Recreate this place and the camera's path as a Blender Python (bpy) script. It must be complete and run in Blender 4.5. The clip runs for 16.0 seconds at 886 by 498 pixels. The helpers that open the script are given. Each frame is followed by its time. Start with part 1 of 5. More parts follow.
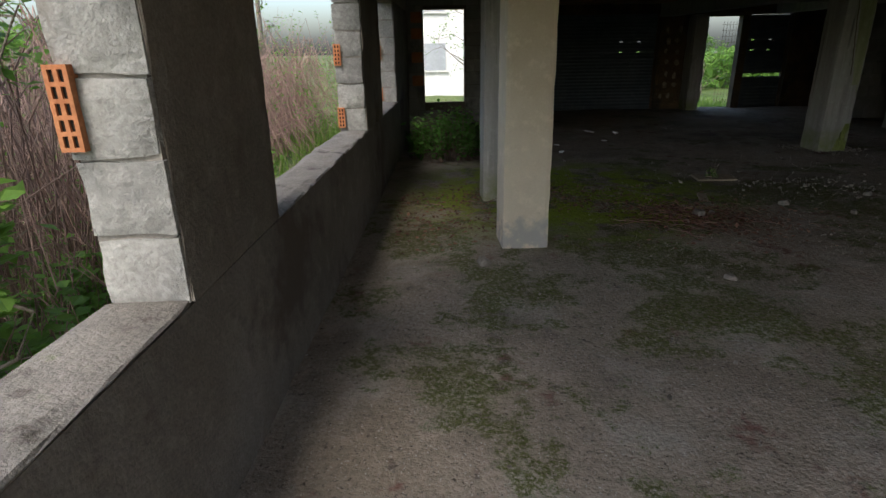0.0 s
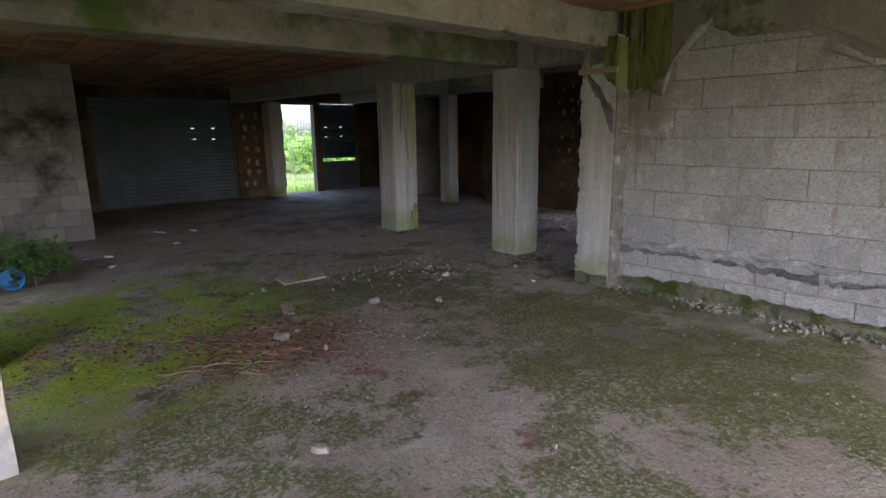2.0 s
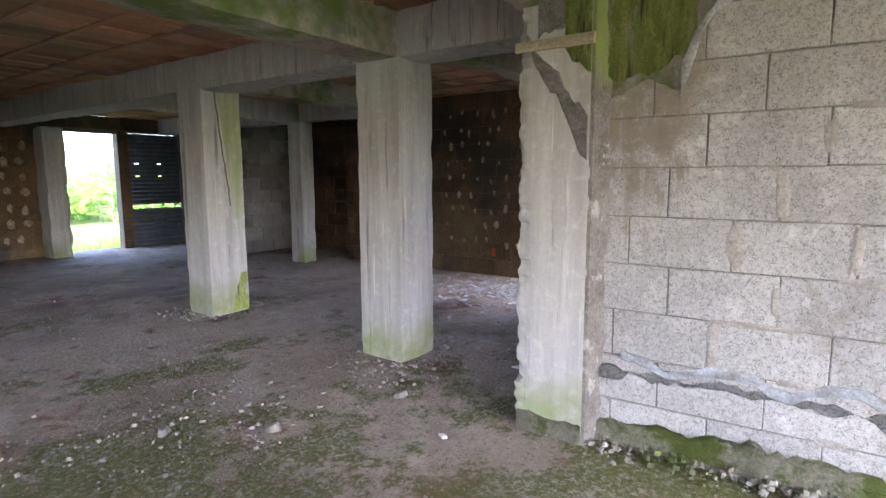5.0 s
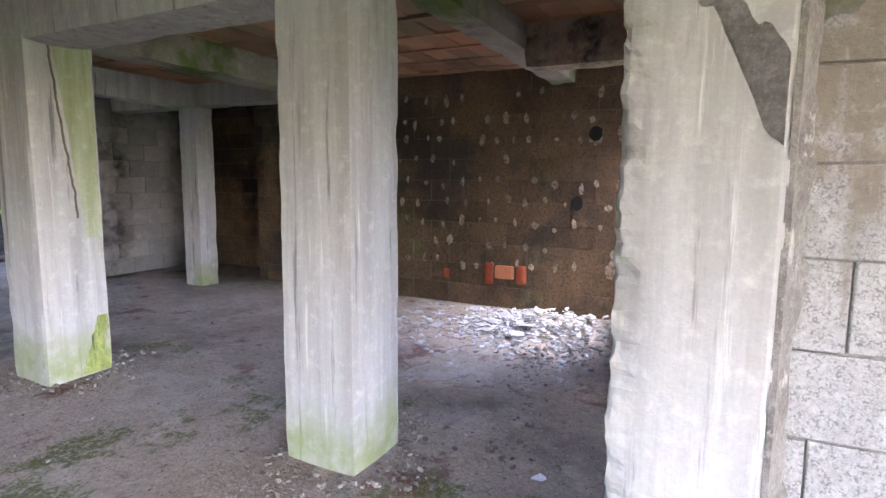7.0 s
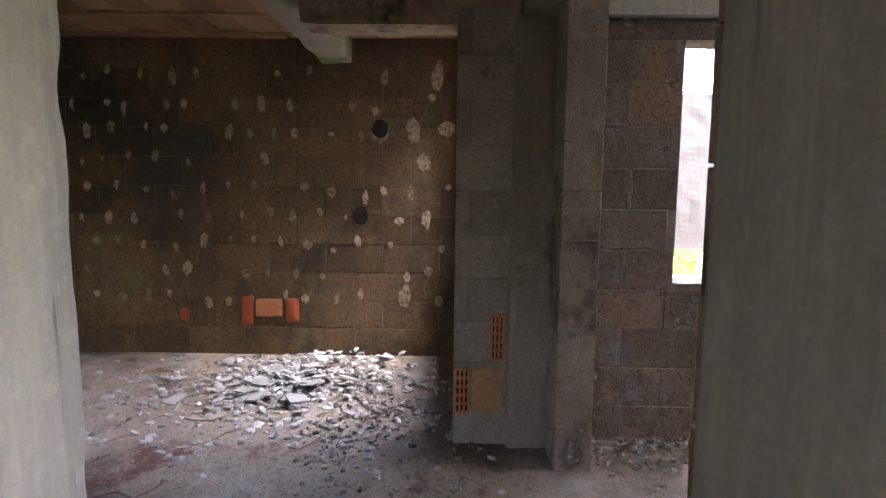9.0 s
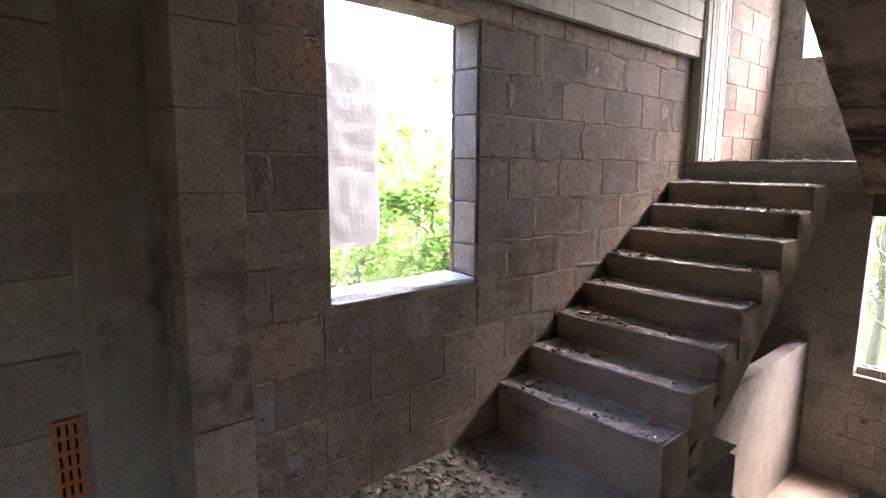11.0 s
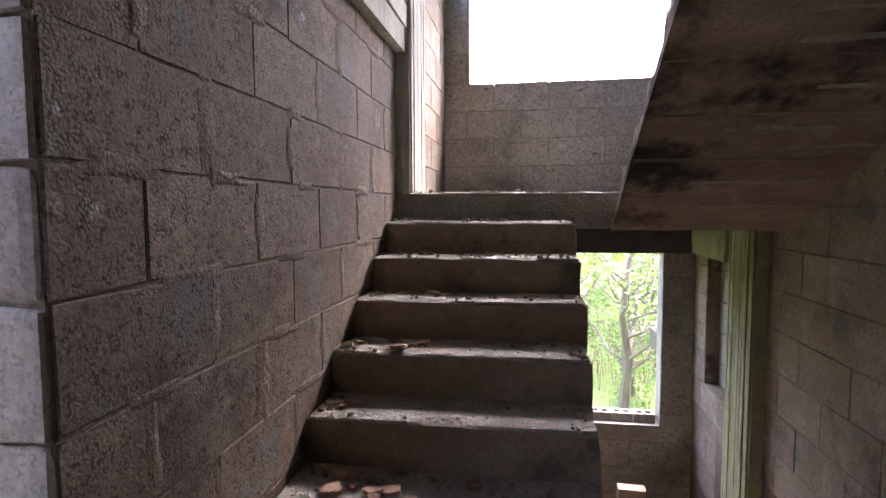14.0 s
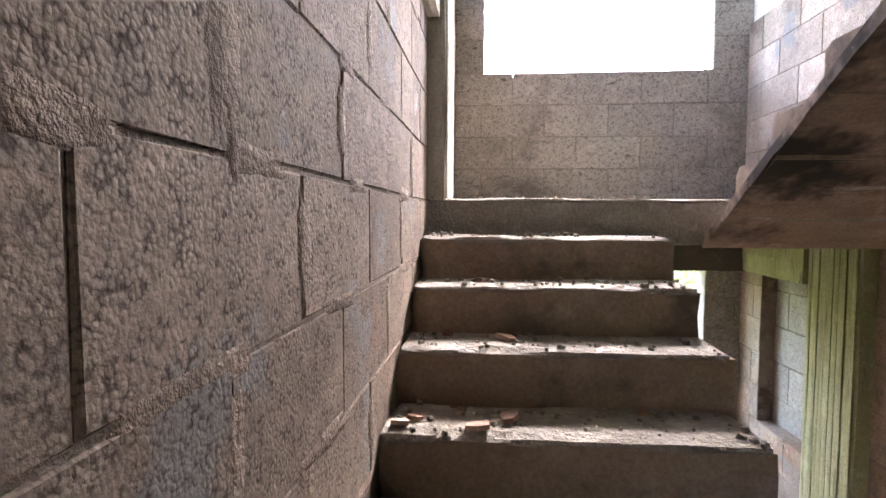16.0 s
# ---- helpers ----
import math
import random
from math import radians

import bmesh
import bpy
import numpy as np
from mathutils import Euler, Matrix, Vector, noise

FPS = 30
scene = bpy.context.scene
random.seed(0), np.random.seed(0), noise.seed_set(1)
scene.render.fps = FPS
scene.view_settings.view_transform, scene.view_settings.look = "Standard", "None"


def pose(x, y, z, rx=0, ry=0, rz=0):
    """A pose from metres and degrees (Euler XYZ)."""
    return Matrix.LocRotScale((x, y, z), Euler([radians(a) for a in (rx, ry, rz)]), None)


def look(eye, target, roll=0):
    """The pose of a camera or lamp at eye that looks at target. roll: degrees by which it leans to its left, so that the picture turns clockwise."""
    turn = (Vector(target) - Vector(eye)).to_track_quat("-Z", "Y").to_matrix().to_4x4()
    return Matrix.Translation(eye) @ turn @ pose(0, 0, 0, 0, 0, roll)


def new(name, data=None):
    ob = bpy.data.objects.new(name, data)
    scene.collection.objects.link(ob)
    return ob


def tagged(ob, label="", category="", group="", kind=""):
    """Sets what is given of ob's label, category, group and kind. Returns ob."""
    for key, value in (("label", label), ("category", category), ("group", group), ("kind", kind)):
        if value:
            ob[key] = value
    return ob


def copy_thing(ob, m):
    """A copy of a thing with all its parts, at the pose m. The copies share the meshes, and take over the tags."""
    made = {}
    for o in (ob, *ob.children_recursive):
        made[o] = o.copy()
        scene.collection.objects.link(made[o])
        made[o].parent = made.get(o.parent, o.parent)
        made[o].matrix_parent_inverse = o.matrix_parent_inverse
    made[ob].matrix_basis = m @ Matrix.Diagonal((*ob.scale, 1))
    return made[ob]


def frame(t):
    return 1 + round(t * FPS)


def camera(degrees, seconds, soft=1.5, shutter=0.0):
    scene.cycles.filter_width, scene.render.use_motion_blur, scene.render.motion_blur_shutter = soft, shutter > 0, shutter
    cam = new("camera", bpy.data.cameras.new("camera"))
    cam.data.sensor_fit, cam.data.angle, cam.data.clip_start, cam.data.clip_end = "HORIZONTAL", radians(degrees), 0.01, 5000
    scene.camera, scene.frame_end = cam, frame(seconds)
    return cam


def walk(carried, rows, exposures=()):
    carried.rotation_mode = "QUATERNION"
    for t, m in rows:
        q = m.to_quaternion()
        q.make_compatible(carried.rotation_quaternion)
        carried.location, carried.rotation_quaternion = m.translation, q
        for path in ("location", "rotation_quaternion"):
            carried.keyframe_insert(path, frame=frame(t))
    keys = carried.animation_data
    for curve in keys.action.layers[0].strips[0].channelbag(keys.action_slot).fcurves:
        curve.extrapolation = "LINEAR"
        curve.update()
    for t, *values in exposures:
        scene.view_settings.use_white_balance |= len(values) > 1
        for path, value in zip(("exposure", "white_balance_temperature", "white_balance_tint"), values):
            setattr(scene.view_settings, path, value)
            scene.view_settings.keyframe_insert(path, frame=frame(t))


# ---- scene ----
cam = camera(77.0, 16.0, 1.5)
PATH = [
    (0, (-0.173, -0.214, 1.592), (-0.088, 1.667, 0.918), -1.0),
    (0.5, (0.138, 0.086, 1.603), (0.704, 1.919, 1.039), -1.0),
    (1, (0.378, 0.416, 1.599), (1.319, 2.11, 1.104), -1.0),
    (1.5, (0.669, 0.787, 1.577), (1.806, 2.374, 1.142), -0.9),
    (2, (0.954, 1.155, 1.555), (2.236, 2.633, 1.14), -0.9),
    (2.5, (1.289, 1.532, 1.505), (2.711, 2.885, 1.12), -0.6),
    (3, (1.683, 1.882, 1.487), (3.165, 3.177, 1.128), -0.4),
    (3.5, (1.99, 2.243, 1.461), (3.515, 3.496, 1.14), -0.1),
    (4, (2.376, 2.57, 1.442), (3.94, 3.782, 1.147), -0.3),
    (4.2, (2.521, 2.691, 1.425), (4.094, 3.893, 1.143), -0.3),
    (6.3, (3.926, 4.051, 1.417), (5.624, 5.075, 1.16), 0.3),
    (6.5, (4.022, 4.166, 1.419), (5.737, 5.163, 1.163), 0.5),
    (7, (4.312, 4.448, 1.407), (6.084, 5.342, 1.16), 0.5),
    (7.5, (4.626, 4.665, 1.412), (6.45, 5.448, 1.168), 0.6),
    (8, (4.924, 4.876, 1.399), (6.805, 5.513, 1.164), 0.7),
    (8.5, (5.237, 5.018, 1.386), (7.202, 5.321, 1.163), 1.0),
    (9, (5.563, 5.106, 1.421), (7.55, 5.133, 1.198), 0.6),
    (9.5, (5.881, 5.154, 1.441), (7.855, 4.922, 1.216), 0.4),
    (10, (6.155, 5.147, 1.438), (8.041, 4.516, 1.22), 0.6),
    (10.2, (6.234, 5.141, 1.503), (8.062, 4.367, 1.254), 0.3),
    (12.3, (7.514, 4.627, 1.452), (8.31, 2.801, 1.274), 0.4),
    (12.5, (7.599, 4.523, 1.448), (8.341, 2.673, 1.281), 0.1),
    (13, (7.776, 4.25, 1.47), (8.398, 2.356, 1.306), 0.1),
    (13.5, (7.916, 3.949, 1.466), (8.33, 1.998, 1.31), -0.0),
    (14, (8.06, 3.661, 1.458), (8.37, 1.691, 1.314), -0.2),
    (14.5, (8.188, 3.383, 1.455), (8.443, 1.404, 1.321), -0.1),
    (15, (8.279, 3.17, 1.463), (8.456, 1.183, 1.327), -0.0),
    (15.5, (8.409, 3.009, 1.476), (8.54, 1.018, 1.345), 0.1),
    (16, (8.562, 2.97, 1.472), (8.734, 0.981, 1.354), 0.2),
]
EXPOSURE = [(0.0, 1.5, 6100, 6), (0.5, 2.95, 6000, 13), (1.0, 3.1, 6100, 13), (2.0, 3.6, 5800, 18), (3.5, 4.35, 5750, 20), (5.0, 5.2, 5700, 22), (7.0, 5.9, 5550, 24), (8.0, 5.65, 5700, 25), (9.2, 5.35, 6250, 22), (11.0, 5.2, 6200, 22), (12.5, 5.6, 5700, 28), (13.4, 4.9, 5950, 25), (14.0, 4.75, 6150, 22), (14.6, 5.0, 6300, 20), (16.0, 5.75, 6450, 19)]
walk(cam, [(t, look(eye, target, roll)) for t, eye, target, roll in PATH], EXPOSURE)

# ---- light ----
SUN_UP, SUN_TURN = 52, 205
world = bpy.data.worlds.new("sky")
scene.world = world
world.use_nodes = True
wn = world.node_tree.nodes
sky = wn.new("ShaderNodeTexSky")
sky.sky_type, sky.sun_disc = "NISHITA", False
sky.sun_elevation, sky.sun_rotation = radians(SUN_UP), radians(SUN_TURN)
sky.dust_density, sky.air_density, sky.ozone_density = 4.5, 1.0, 0.7
wn["Background"].inputs["Strength"].default_value = 0.15
world.node_tree.links.new(sky.outputs["Color"], wn["Background"].inputs["Color"])
sun = new("sun", bpy.data.lights.new("sun", "SUN"))
sun.data.energy, sun.data.angle, sun.data.color = 0.7, radians(40), (1.0, 0.98, 0.95)
sun.matrix_world = look((0, 0, 20), (0 - math.sin(radians(SUN_TURN)) * 8, 0 - math.cos(radians(SUN_TURN)) * 8, 20 - 8 * math.tan(radians(SUN_UP))))


# ---- materials ----
def ramp(nt, src, lo, hi, a=(0, 0, 0, 1), b=(1, 1, 1, 1)):
    n = nt.nodes.new("ShaderNodeMapRange")
    n.inputs["From Min"].default_value, n.inputs["From Max"].default_value = lo, hi
    n.interpolation_type = "SMOOTHSTEP"
    nt.links.new(src, n.inputs["Value"])
    return n.outputs["Result"]


def noise_tex(nt, vec, scale, detail=4, rough=0.6, stretch=None):
    if stretch:
        m = nt.nodes.new("ShaderNodeMapping")
        m.inputs["Scale"].default_value = stretch
        nt.links.new(vec, m.inputs["Vector"])
        vec = m.outputs["Vector"]
    n = nt.nodes.new("ShaderNodeTexNoise")
    n.inputs["Scale"].default_value, n.inputs["Detail"].default_value, n.inputs["Roughness"].default_value = scale, detail, rough
    nt.links.new(vec, n.inputs["Vector"])
    return n.outputs["Fac"]


def mixc(nt, fac, a, b):
    n = nt.nodes.new("ShaderNodeMix")
    n.data_type = "RGBA"
    for sock, v in ((0, fac), (6, a), (7, b)):
        if isinstance(v, (int, float)):
            n.inputs[sock].default_value = v
        elif isinstance(v, tuple):
            n.inputs[sock].default_value = (*v[:3], 1)
        else:
            nt.links.new(v, n.inputs[sock])
    return n.outputs[2]


def mult(nt, a, b, op="MULTIPLY"):
    n = nt.nodes.new("ShaderNodeMath")
    n.operation = op
    for i, v in enumerate((a, b)):
        if isinstance(v, (int, float)):
            n.inputs[i].default_value = v
        else:
            nt.links.new(v, n.inputs[i])
    return n.outputs[0]


def mat(name, a, b, scale=2.0, rough=0.9, bump=0.4, fine=70, depth=0.004, stains=(), vary=0.0, island=0.0, pits=0, pit_scale=160, streak=None, metal=0.0, local=False, grit=0.45, pores=0.8):
    """A weathered surface: two colours mixed by a broad noise, a fine grain, stains (colour, scale, low, high, stretch, (z low, z high)) and a bump."""
    m = bpy.data.materials.new(name)
    m.use_nodes = True
    nt = m.node_tree
    bsdf = nt.nodes["Principled BSDF"]
    bsdf.inputs["Roughness"].default_value, bsdf.inputs["Metallic"].default_value = rough, metal
    bsdf.inputs["Specular IOR Level"].default_value = 0.25
    if local:
        p = nt.nodes.new("ShaderNodeTexCoord").outputs["Object"]
    else:
        p = nt.nodes.new("ShaderNodeNewGeometry").outputs["Position"]
    broad = ramp(nt, noise_tex(nt, p, scale, 5, 0.65, streak), 0.3, 0.7)
    c = mixc(nt, broad, a, b)
    grain = noise_tex(nt, p, fine, 3, 0.7)
    g = ramp(nt, grain, 0.3, 0.72)
    c = mixc(nt, mult(nt, g, grit), c, tuple(x * 0.45 for x in a))
    mid = noise_tex(nt, p, scale * 6.3, 4, 0.7)
    c = mixc(nt, mult(nt, ramp(nt, mid, 0.5, 0.75), 0.4), c, tuple(min(1, x * 1.35) for x in b))
    for st in stains:
        col, sc, lo, hi, stretch, zr = (list(st) + [None] * 6)[:6]
        f = ramp(nt, noise_tex(nt, p, sc, 5, 0.7, stretch), lo, hi)
        if zr:
            sep = nt.nodes.new("ShaderNodeSeparateXYZ")
            nt.links.new(p, sep.inputs[0])
            wob = mult(nt, mult(nt, noise_tex(nt, p, 4.0, 4), -0.5, "ADD"), 0.8)
            f = mult(nt, f, ramp(nt, mult(nt, sep.outputs[2], wob, "ADD"), zr[0], zr[1]))
        c = mixc(nt, f, c, col)
    if vary or island:
        if vary:
            rnd, k = nt.nodes.new("ShaderNodeObjectInfo").outputs["Random"], vary
        else:
            rnd, k = nt.nodes.new("ShaderNodeNewGeometry").outputs["Random Per Island"], island
        hsv = nt.nodes.new("ShaderNodeHueSaturation")
        nt.links.new(mult(nt, mult(nt, rnd, 2 * k), 1 - k, "ADD"), hsv.inputs["Value"])
        nt.links.new(c, hsv.inputs["Color"])
        c = hsv.outputs["Color"]
    height = mult(nt, grain, mult(nt, mid, 1.5), "ADD")
    if pits:
        # coarse cast aggregate: rounded grains with dark pores between them
        q = nt.nodes.new("ShaderNodeVectorMath")
        q.operation = "ADD"
        nt.links.new(p, q.inputs[0])
        wob2 = nt.nodes.new("ShaderNodeTexNoise")
        wob2.inputs["Scale"].default_value = pit_scale * 0.4
        nt.links.new(p, wob2.inputs["Vector"])
        sc = nt.nodes.new("ShaderNodeVectorMath")
        sc.operation = "SCALE"
        sc.inputs["Scale"].default_value = 0.9 / pit_scale
        nt.links.new(wob2.outputs["Color"], sc.inputs[0])
        nt.links.new(sc.outputs["Vector"], q.inputs[1])
        v = nt.nodes.new("ShaderNodeTexVoronoi")
        v.inputs["Scale"].default_value = pit_scale
        nt.links.new(q.outputs["Vector"], v.inputs["Vector"])
        pore = mult(nt, ramp(nt, v.outputs["Distance"], 0.42, 0.75), ramp(nt, noise_tex(nt, p, pit_scale * 0.28, 3), 0.4, 0.6))
        c = mixc(nt, mult(nt, pore, pores), c, tuple(x * 0.25 for x in a))
        uneven = ramp(nt, noise_tex(nt, p, pit_scale * 0.11, 4, 0.7), 0.3, 0.65)
        height = mult(nt, height, mult(nt, mult(nt, mult(nt, v.outputs["Distance"], -1.0), uneven), pits), "ADD")
    bp = nt.nodes.new("ShaderNodeBump")
    bp.inputs["Strength"].default_value, bp.inputs["Distance"].default_value = bump, depth
    nt.links.new(height, bp.inputs["Height"])
    nt.links.new(bp.outputs["Normal"], bsdf.inputs["Normal"])
    nt.links.new(c, bsdf.inputs["Base Color"])
    return m


GREEN, SOOT, LIME = (0.10, 0.14, 0.035), (0.035, 0.03, 0.026), (0.62, 0.60, 0.56)
M = {}
M["column"] = mat("weathered_concrete", (0.298, 0.283, 0.26), (0.402, 0.384, 0.355), 2.2, streak=(5, 5, 0.35), grit=0.15, stains=[((0.15, 0.145, 0.14), 2.2, 0.58, 0.7, (6, 6, 0.3)), ((0.5, 0.48, 0.44), 2.6, 0.6, 0.72, (7, 7, 0.35)), ((0.19, 0.215, 0.085), 2, 0.3, 0.62, None, (0.34, 0.05)), ((0.26, 0.27, 0.16), 2.1, 0.64, 0.78, (2.5, 2.5, 0.4))], bump=0.3)
M["column_damp"] = mat("damp_concrete", (0.235, 0.195, 0.158), (0.315, 0.27, 0.222), 1.6, streak=(3, 3, 0.5), stains=[(SOOT, 1.5, 0.58, 0.72)], bump=0.4)
M["plaster_col"] = mat("cream_plaster", (0.5, 0.425, 0.315), (0.6, 0.52, 0.4), 1.2, grit=0.1, stains=[((0.36, 0.34, 0.31), 5, 0.42, 0.55, None, (0.2, 0.05)), ((0.25, 0.23, 0.2), 6, 0.66, 0.8)], bump=0.15)
M["beam"] = mat("beam_concrete", (0.25, 0.225, 0.175), (0.36, 0.33, 0.265), 1.4, stains=[(GREEN, 0.9, 0.47, 0.62), ((0.13, 0.12, 0.1), 1.7, 0.56, 0.7), (LIME, 9, 0.72, 0.8)], bump=0.35)
M["block"] = mat("grey_concrete_block", (0.275, 0.261, 0.245), (0.37, 0.354, 0.33), 1.3, stains=[((0.17, 0.145, 0.12), 1.0, 0.57, 0.72), ((0.43, 0.42, 0.4), 2.3, 0.62, 0.74)], vary=0.1, pits=0.7, pit_scale=140, bump=0.45, pores=0.6)
# stair block with the east side's shade put into a darker colour
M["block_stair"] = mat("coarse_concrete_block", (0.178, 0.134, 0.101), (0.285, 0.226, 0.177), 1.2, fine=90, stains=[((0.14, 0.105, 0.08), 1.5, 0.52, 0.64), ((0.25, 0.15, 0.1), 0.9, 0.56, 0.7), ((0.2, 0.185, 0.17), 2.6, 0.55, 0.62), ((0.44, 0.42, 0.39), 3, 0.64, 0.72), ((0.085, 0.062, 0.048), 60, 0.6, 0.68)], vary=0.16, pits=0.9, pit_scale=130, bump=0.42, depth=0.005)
# same stair block, brightened in colour for the lit west side and nib
M["block_stair_lit"] = mat("dusty_concrete_block", (0.28, 0.222, 0.17), (0.42, 0.35, 0.28), 1.2, fine=90, stains=[((0.14, 0.105, 0.08), 1.5, 0.52, 0.64), ((0.25, 0.15, 0.1), 0.9, 0.56, 0.7), ((0.2, 0.185, 0.17), 2.6, 0.55, 0.62), ((0.44, 0.42, 0.39), 3, 0.64, 0.72), ((0.085, 0.062, 0.048), 60, 0.6, 0.68)], vary=0.16, pits=0.9, pit_scale=130, bump=0.5, depth=0.005, pores=0.4)
M["block_pier"] = mat("warm_grey_block", (0.27, 0.228, 0.185), (0.36, 0.312, 0.26), 1.6, stains=[((0.12, 0.1, 0.08), 2.0, 0.58, 0.7)], vary=0.12, pits=0.8, pit_scale=130, bump=0.5, pores=0.4)
M["block_south"] = mat("stained_concrete_block", (0.28, 0.262, 0.235), (0.37, 0.345, 0.3), 1.5, stains=[((0.13, 0.12, 0.105), 1.4, 0.5, 0.72), ((0.07, 0.062, 0.055), 5.5, 0.6, 0.72, (1, 1, 2.2)), (LIME, 4, 0.7, 0.78)], vary=0.12, pits=1.2, pit_scale=110, bump=0.6)
# dark brown block for the far and back walls of the hall
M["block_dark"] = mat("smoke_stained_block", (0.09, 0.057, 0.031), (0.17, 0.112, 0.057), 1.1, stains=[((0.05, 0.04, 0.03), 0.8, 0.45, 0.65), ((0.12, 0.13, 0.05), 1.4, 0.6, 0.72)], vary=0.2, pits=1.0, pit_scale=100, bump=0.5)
M["block_far"] = mat("old_grey_block", (0.2, 0.188, 0.17), (0.29, 0.275, 0.25), 0.9, stains=[(SOOT, 0.7, 0.5, 0.68)], vary=0.18, bump=0.5)


def damp_corner(m):
    """Brown damp runs down the blocks beside the corner column, under the algae."""
    nt = m.node_tree
    bsdf = nt.nodes["Principled BSDF"]
    base = bsdf.inputs["Base Color"].links[0].from_socket
    p = nt.nodes.new("ShaderNodeNewGeometry").outputs["Position"]
    sep = nt.nodes.new("ShaderNodeSeparateXYZ")
    nt.links.new(p, sep.inputs[0])
    wob = mult(nt, mult(nt, noise_tex(nt, p, 5.0, 5, 0.7), -0.5, "ADD"), 0.9)
    side = ramp(nt, mult(nt, sep.outputs[1], mult(nt, wob, 0.4), "ADD"), 3.72, 3.92)
    runs = mult(nt, mult(nt, noise_tex(nt, p, 2.2, 5, 0.7, (7, 7, 0.5)), -0.5, "ADD"), 1.6)
    low = ramp(nt, mult(nt, sep.outputs[2], mult(nt, runs, wob, "ADD"), "ADD"), 1.15, 1.5)
    patch = ramp(nt, noise_tex(nt, p, 6.5, 6, 0.7), 0.34, 0.5)
    f = mult(nt, mult(nt, side, low), patch)
    c = mixc(nt, mult(nt, f, 0.85), base, mixc(nt, noise_tex(nt, p, 9, 5, 0.7), (0.105, 0.085, 0.06), (0.23, 0.195, 0.145)))
    nt.links.new(c, bsdf.inputs["Base Color"])


damp_corner(M["block"])
M["mortar"] = mat("mortar", (0.17, 0.15, 0.13), (0.31, 0.28, 0.245), 1.6, bump=0.5, stains=[((0.1, 0.09, 0.08), 2, 0.55, 0.7)])
M["mortar_joint"] = mat("weathered_joint_mortar", (0.12, 0.105, 0.09), (0.22, 0.2, 0.175), 1.6, bump=0.5)
M["mortar_dark"] = mat("dark_mortar", (0.10, 0.085, 0.06), (0.15, 0.12, 0.09), 3, bump=0.5)
M["render_wall"] = mat("rough_grey_render", (0.15, 0.125, 0.1), (0.22, 0.19, 0.16), 1.3, stains=[((0.09, 0.07, 0.055), 1.0, 0.5, 0.68), (GREEN, 1.6, 0.66, 0.8)], bump=0.6, depth=0.008)
M["sill"] = mat("rough_sill_concrete", (0.15, 0.135, 0.12), (0.23, 0.21, 0.185), 3, stains=[((0.07, 0.06, 0.05), 4, 0.55, 0.68), ((0.09, 0.11, 0.03), 3, 0.62, 0.74)], bump=0.8, depth=0.008)
M["clay"] = mat("red_clay", (0.42, 0.15, 0.065), (0.5, 0.22, 0.1), 5, bump=0.3, vary=0.15)
M["ceiling"] = mat("clay_tile_ceiling", (0.36, 0.16, 0.08), (0.3, 0.2, 0.12), 0.9, stains=[((0.2, 0.15, 0.09), 0.8, 0.45, 0.65), ((0.2, 0.19, 0.08), 1.1, 0.62, 0.75), (SOOT, 0.5, 0.63, 0.74)], island=0.3, bump=0.5, depth=0.01)
M["stair"] = mat("stair_concrete", (0.275, 0.208, 0.16), (0.37, 0.292, 0.226), 1.8, stains=[((0.13, 0.105, 0.085), 2.2, 0.5, 0.68), ((0.22, 0.23, 0.13), 1.2, 0.62, 0.76)], bump=0.45)
M["tread"] = mat("dusty_tread", (0.27, 0.24, 0.21), (0.42, 0.39, 0.355), 5, bump=1.0, depth=0.012, fine=45)
M["soffit"] = mat("board_marked_soffit", (0.25, 0.178, 0.14), (0.38, 0.295, 0.235), 1.5, streak=(1, 3, 3), stains=[(SOOT, 1.4, 0.5, 0.66), ((0.4, 0.38, 0.34), 4, 0.63, 0.72, (0.5, 4, 4))], bump=0.5)
M["board_conc"] = mat("board_formed_concrete", (0.42, 0.40, 0.34), (0.52, 0.50, 0.43), 1.3, streak=(2, 2, 0.6), stains=[((0.26, 0.24, 0.2), 4, 0.55, 0.7, (6, 6, 0.5))], bump=0.4)
M["moss_conc"] = mat("mossy_board_concrete", (0.27, 0.275, 0.14), (0.38, 0.375, 0.235), 1.6, streak=(2, 2, 0.6), stains=[((0.12, 0.12, 0.07), 4, 0.55, 0.7, (6, 6, 0.5))], bump=0.4)
# pale colour carries the window light on the upper stair wall
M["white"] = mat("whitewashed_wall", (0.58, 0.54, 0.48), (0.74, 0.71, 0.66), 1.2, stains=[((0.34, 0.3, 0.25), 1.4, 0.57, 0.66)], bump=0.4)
M["plaster_white"] = mat("sunlit_white_plaster", (0.78, 0.76, 0.72), (0.85, 0.84, 0.81), 1.5, grit=0.1, bump=0.4, stains=[((0.55, 0.5, 0.43), 3, 0.6, 0.7)])
M["shutter"] = mat("grey_blue_steel", (0.085, 0.1, 0.118), (0.13, 0.15, 0.172), 1.3, rough=0.55, metal=0.3, bump=0.05, stains=[((0.10, 0.06, 0.04), 3, 0.66, 0.8)])
# near-black tone of the floor slab and the beam below the landing
M["dark_base"] = mat("dark_plaster", (0.07, 0.06, 0.05), (0.11, 0.1, 0.085), 1.0)
M["wood"] = mat("weathered_board", (0.25, 0.2, 0.14), (0.36, 0.3, 0.22), 3, streak=(12, 1, 12), bump=0.3)
M["shard"] = mat("broken_pale_tile", (0.22, 0.218, 0.21), (0.37, 0.37, 0.36), 6, island=0.5, bump=0.15)
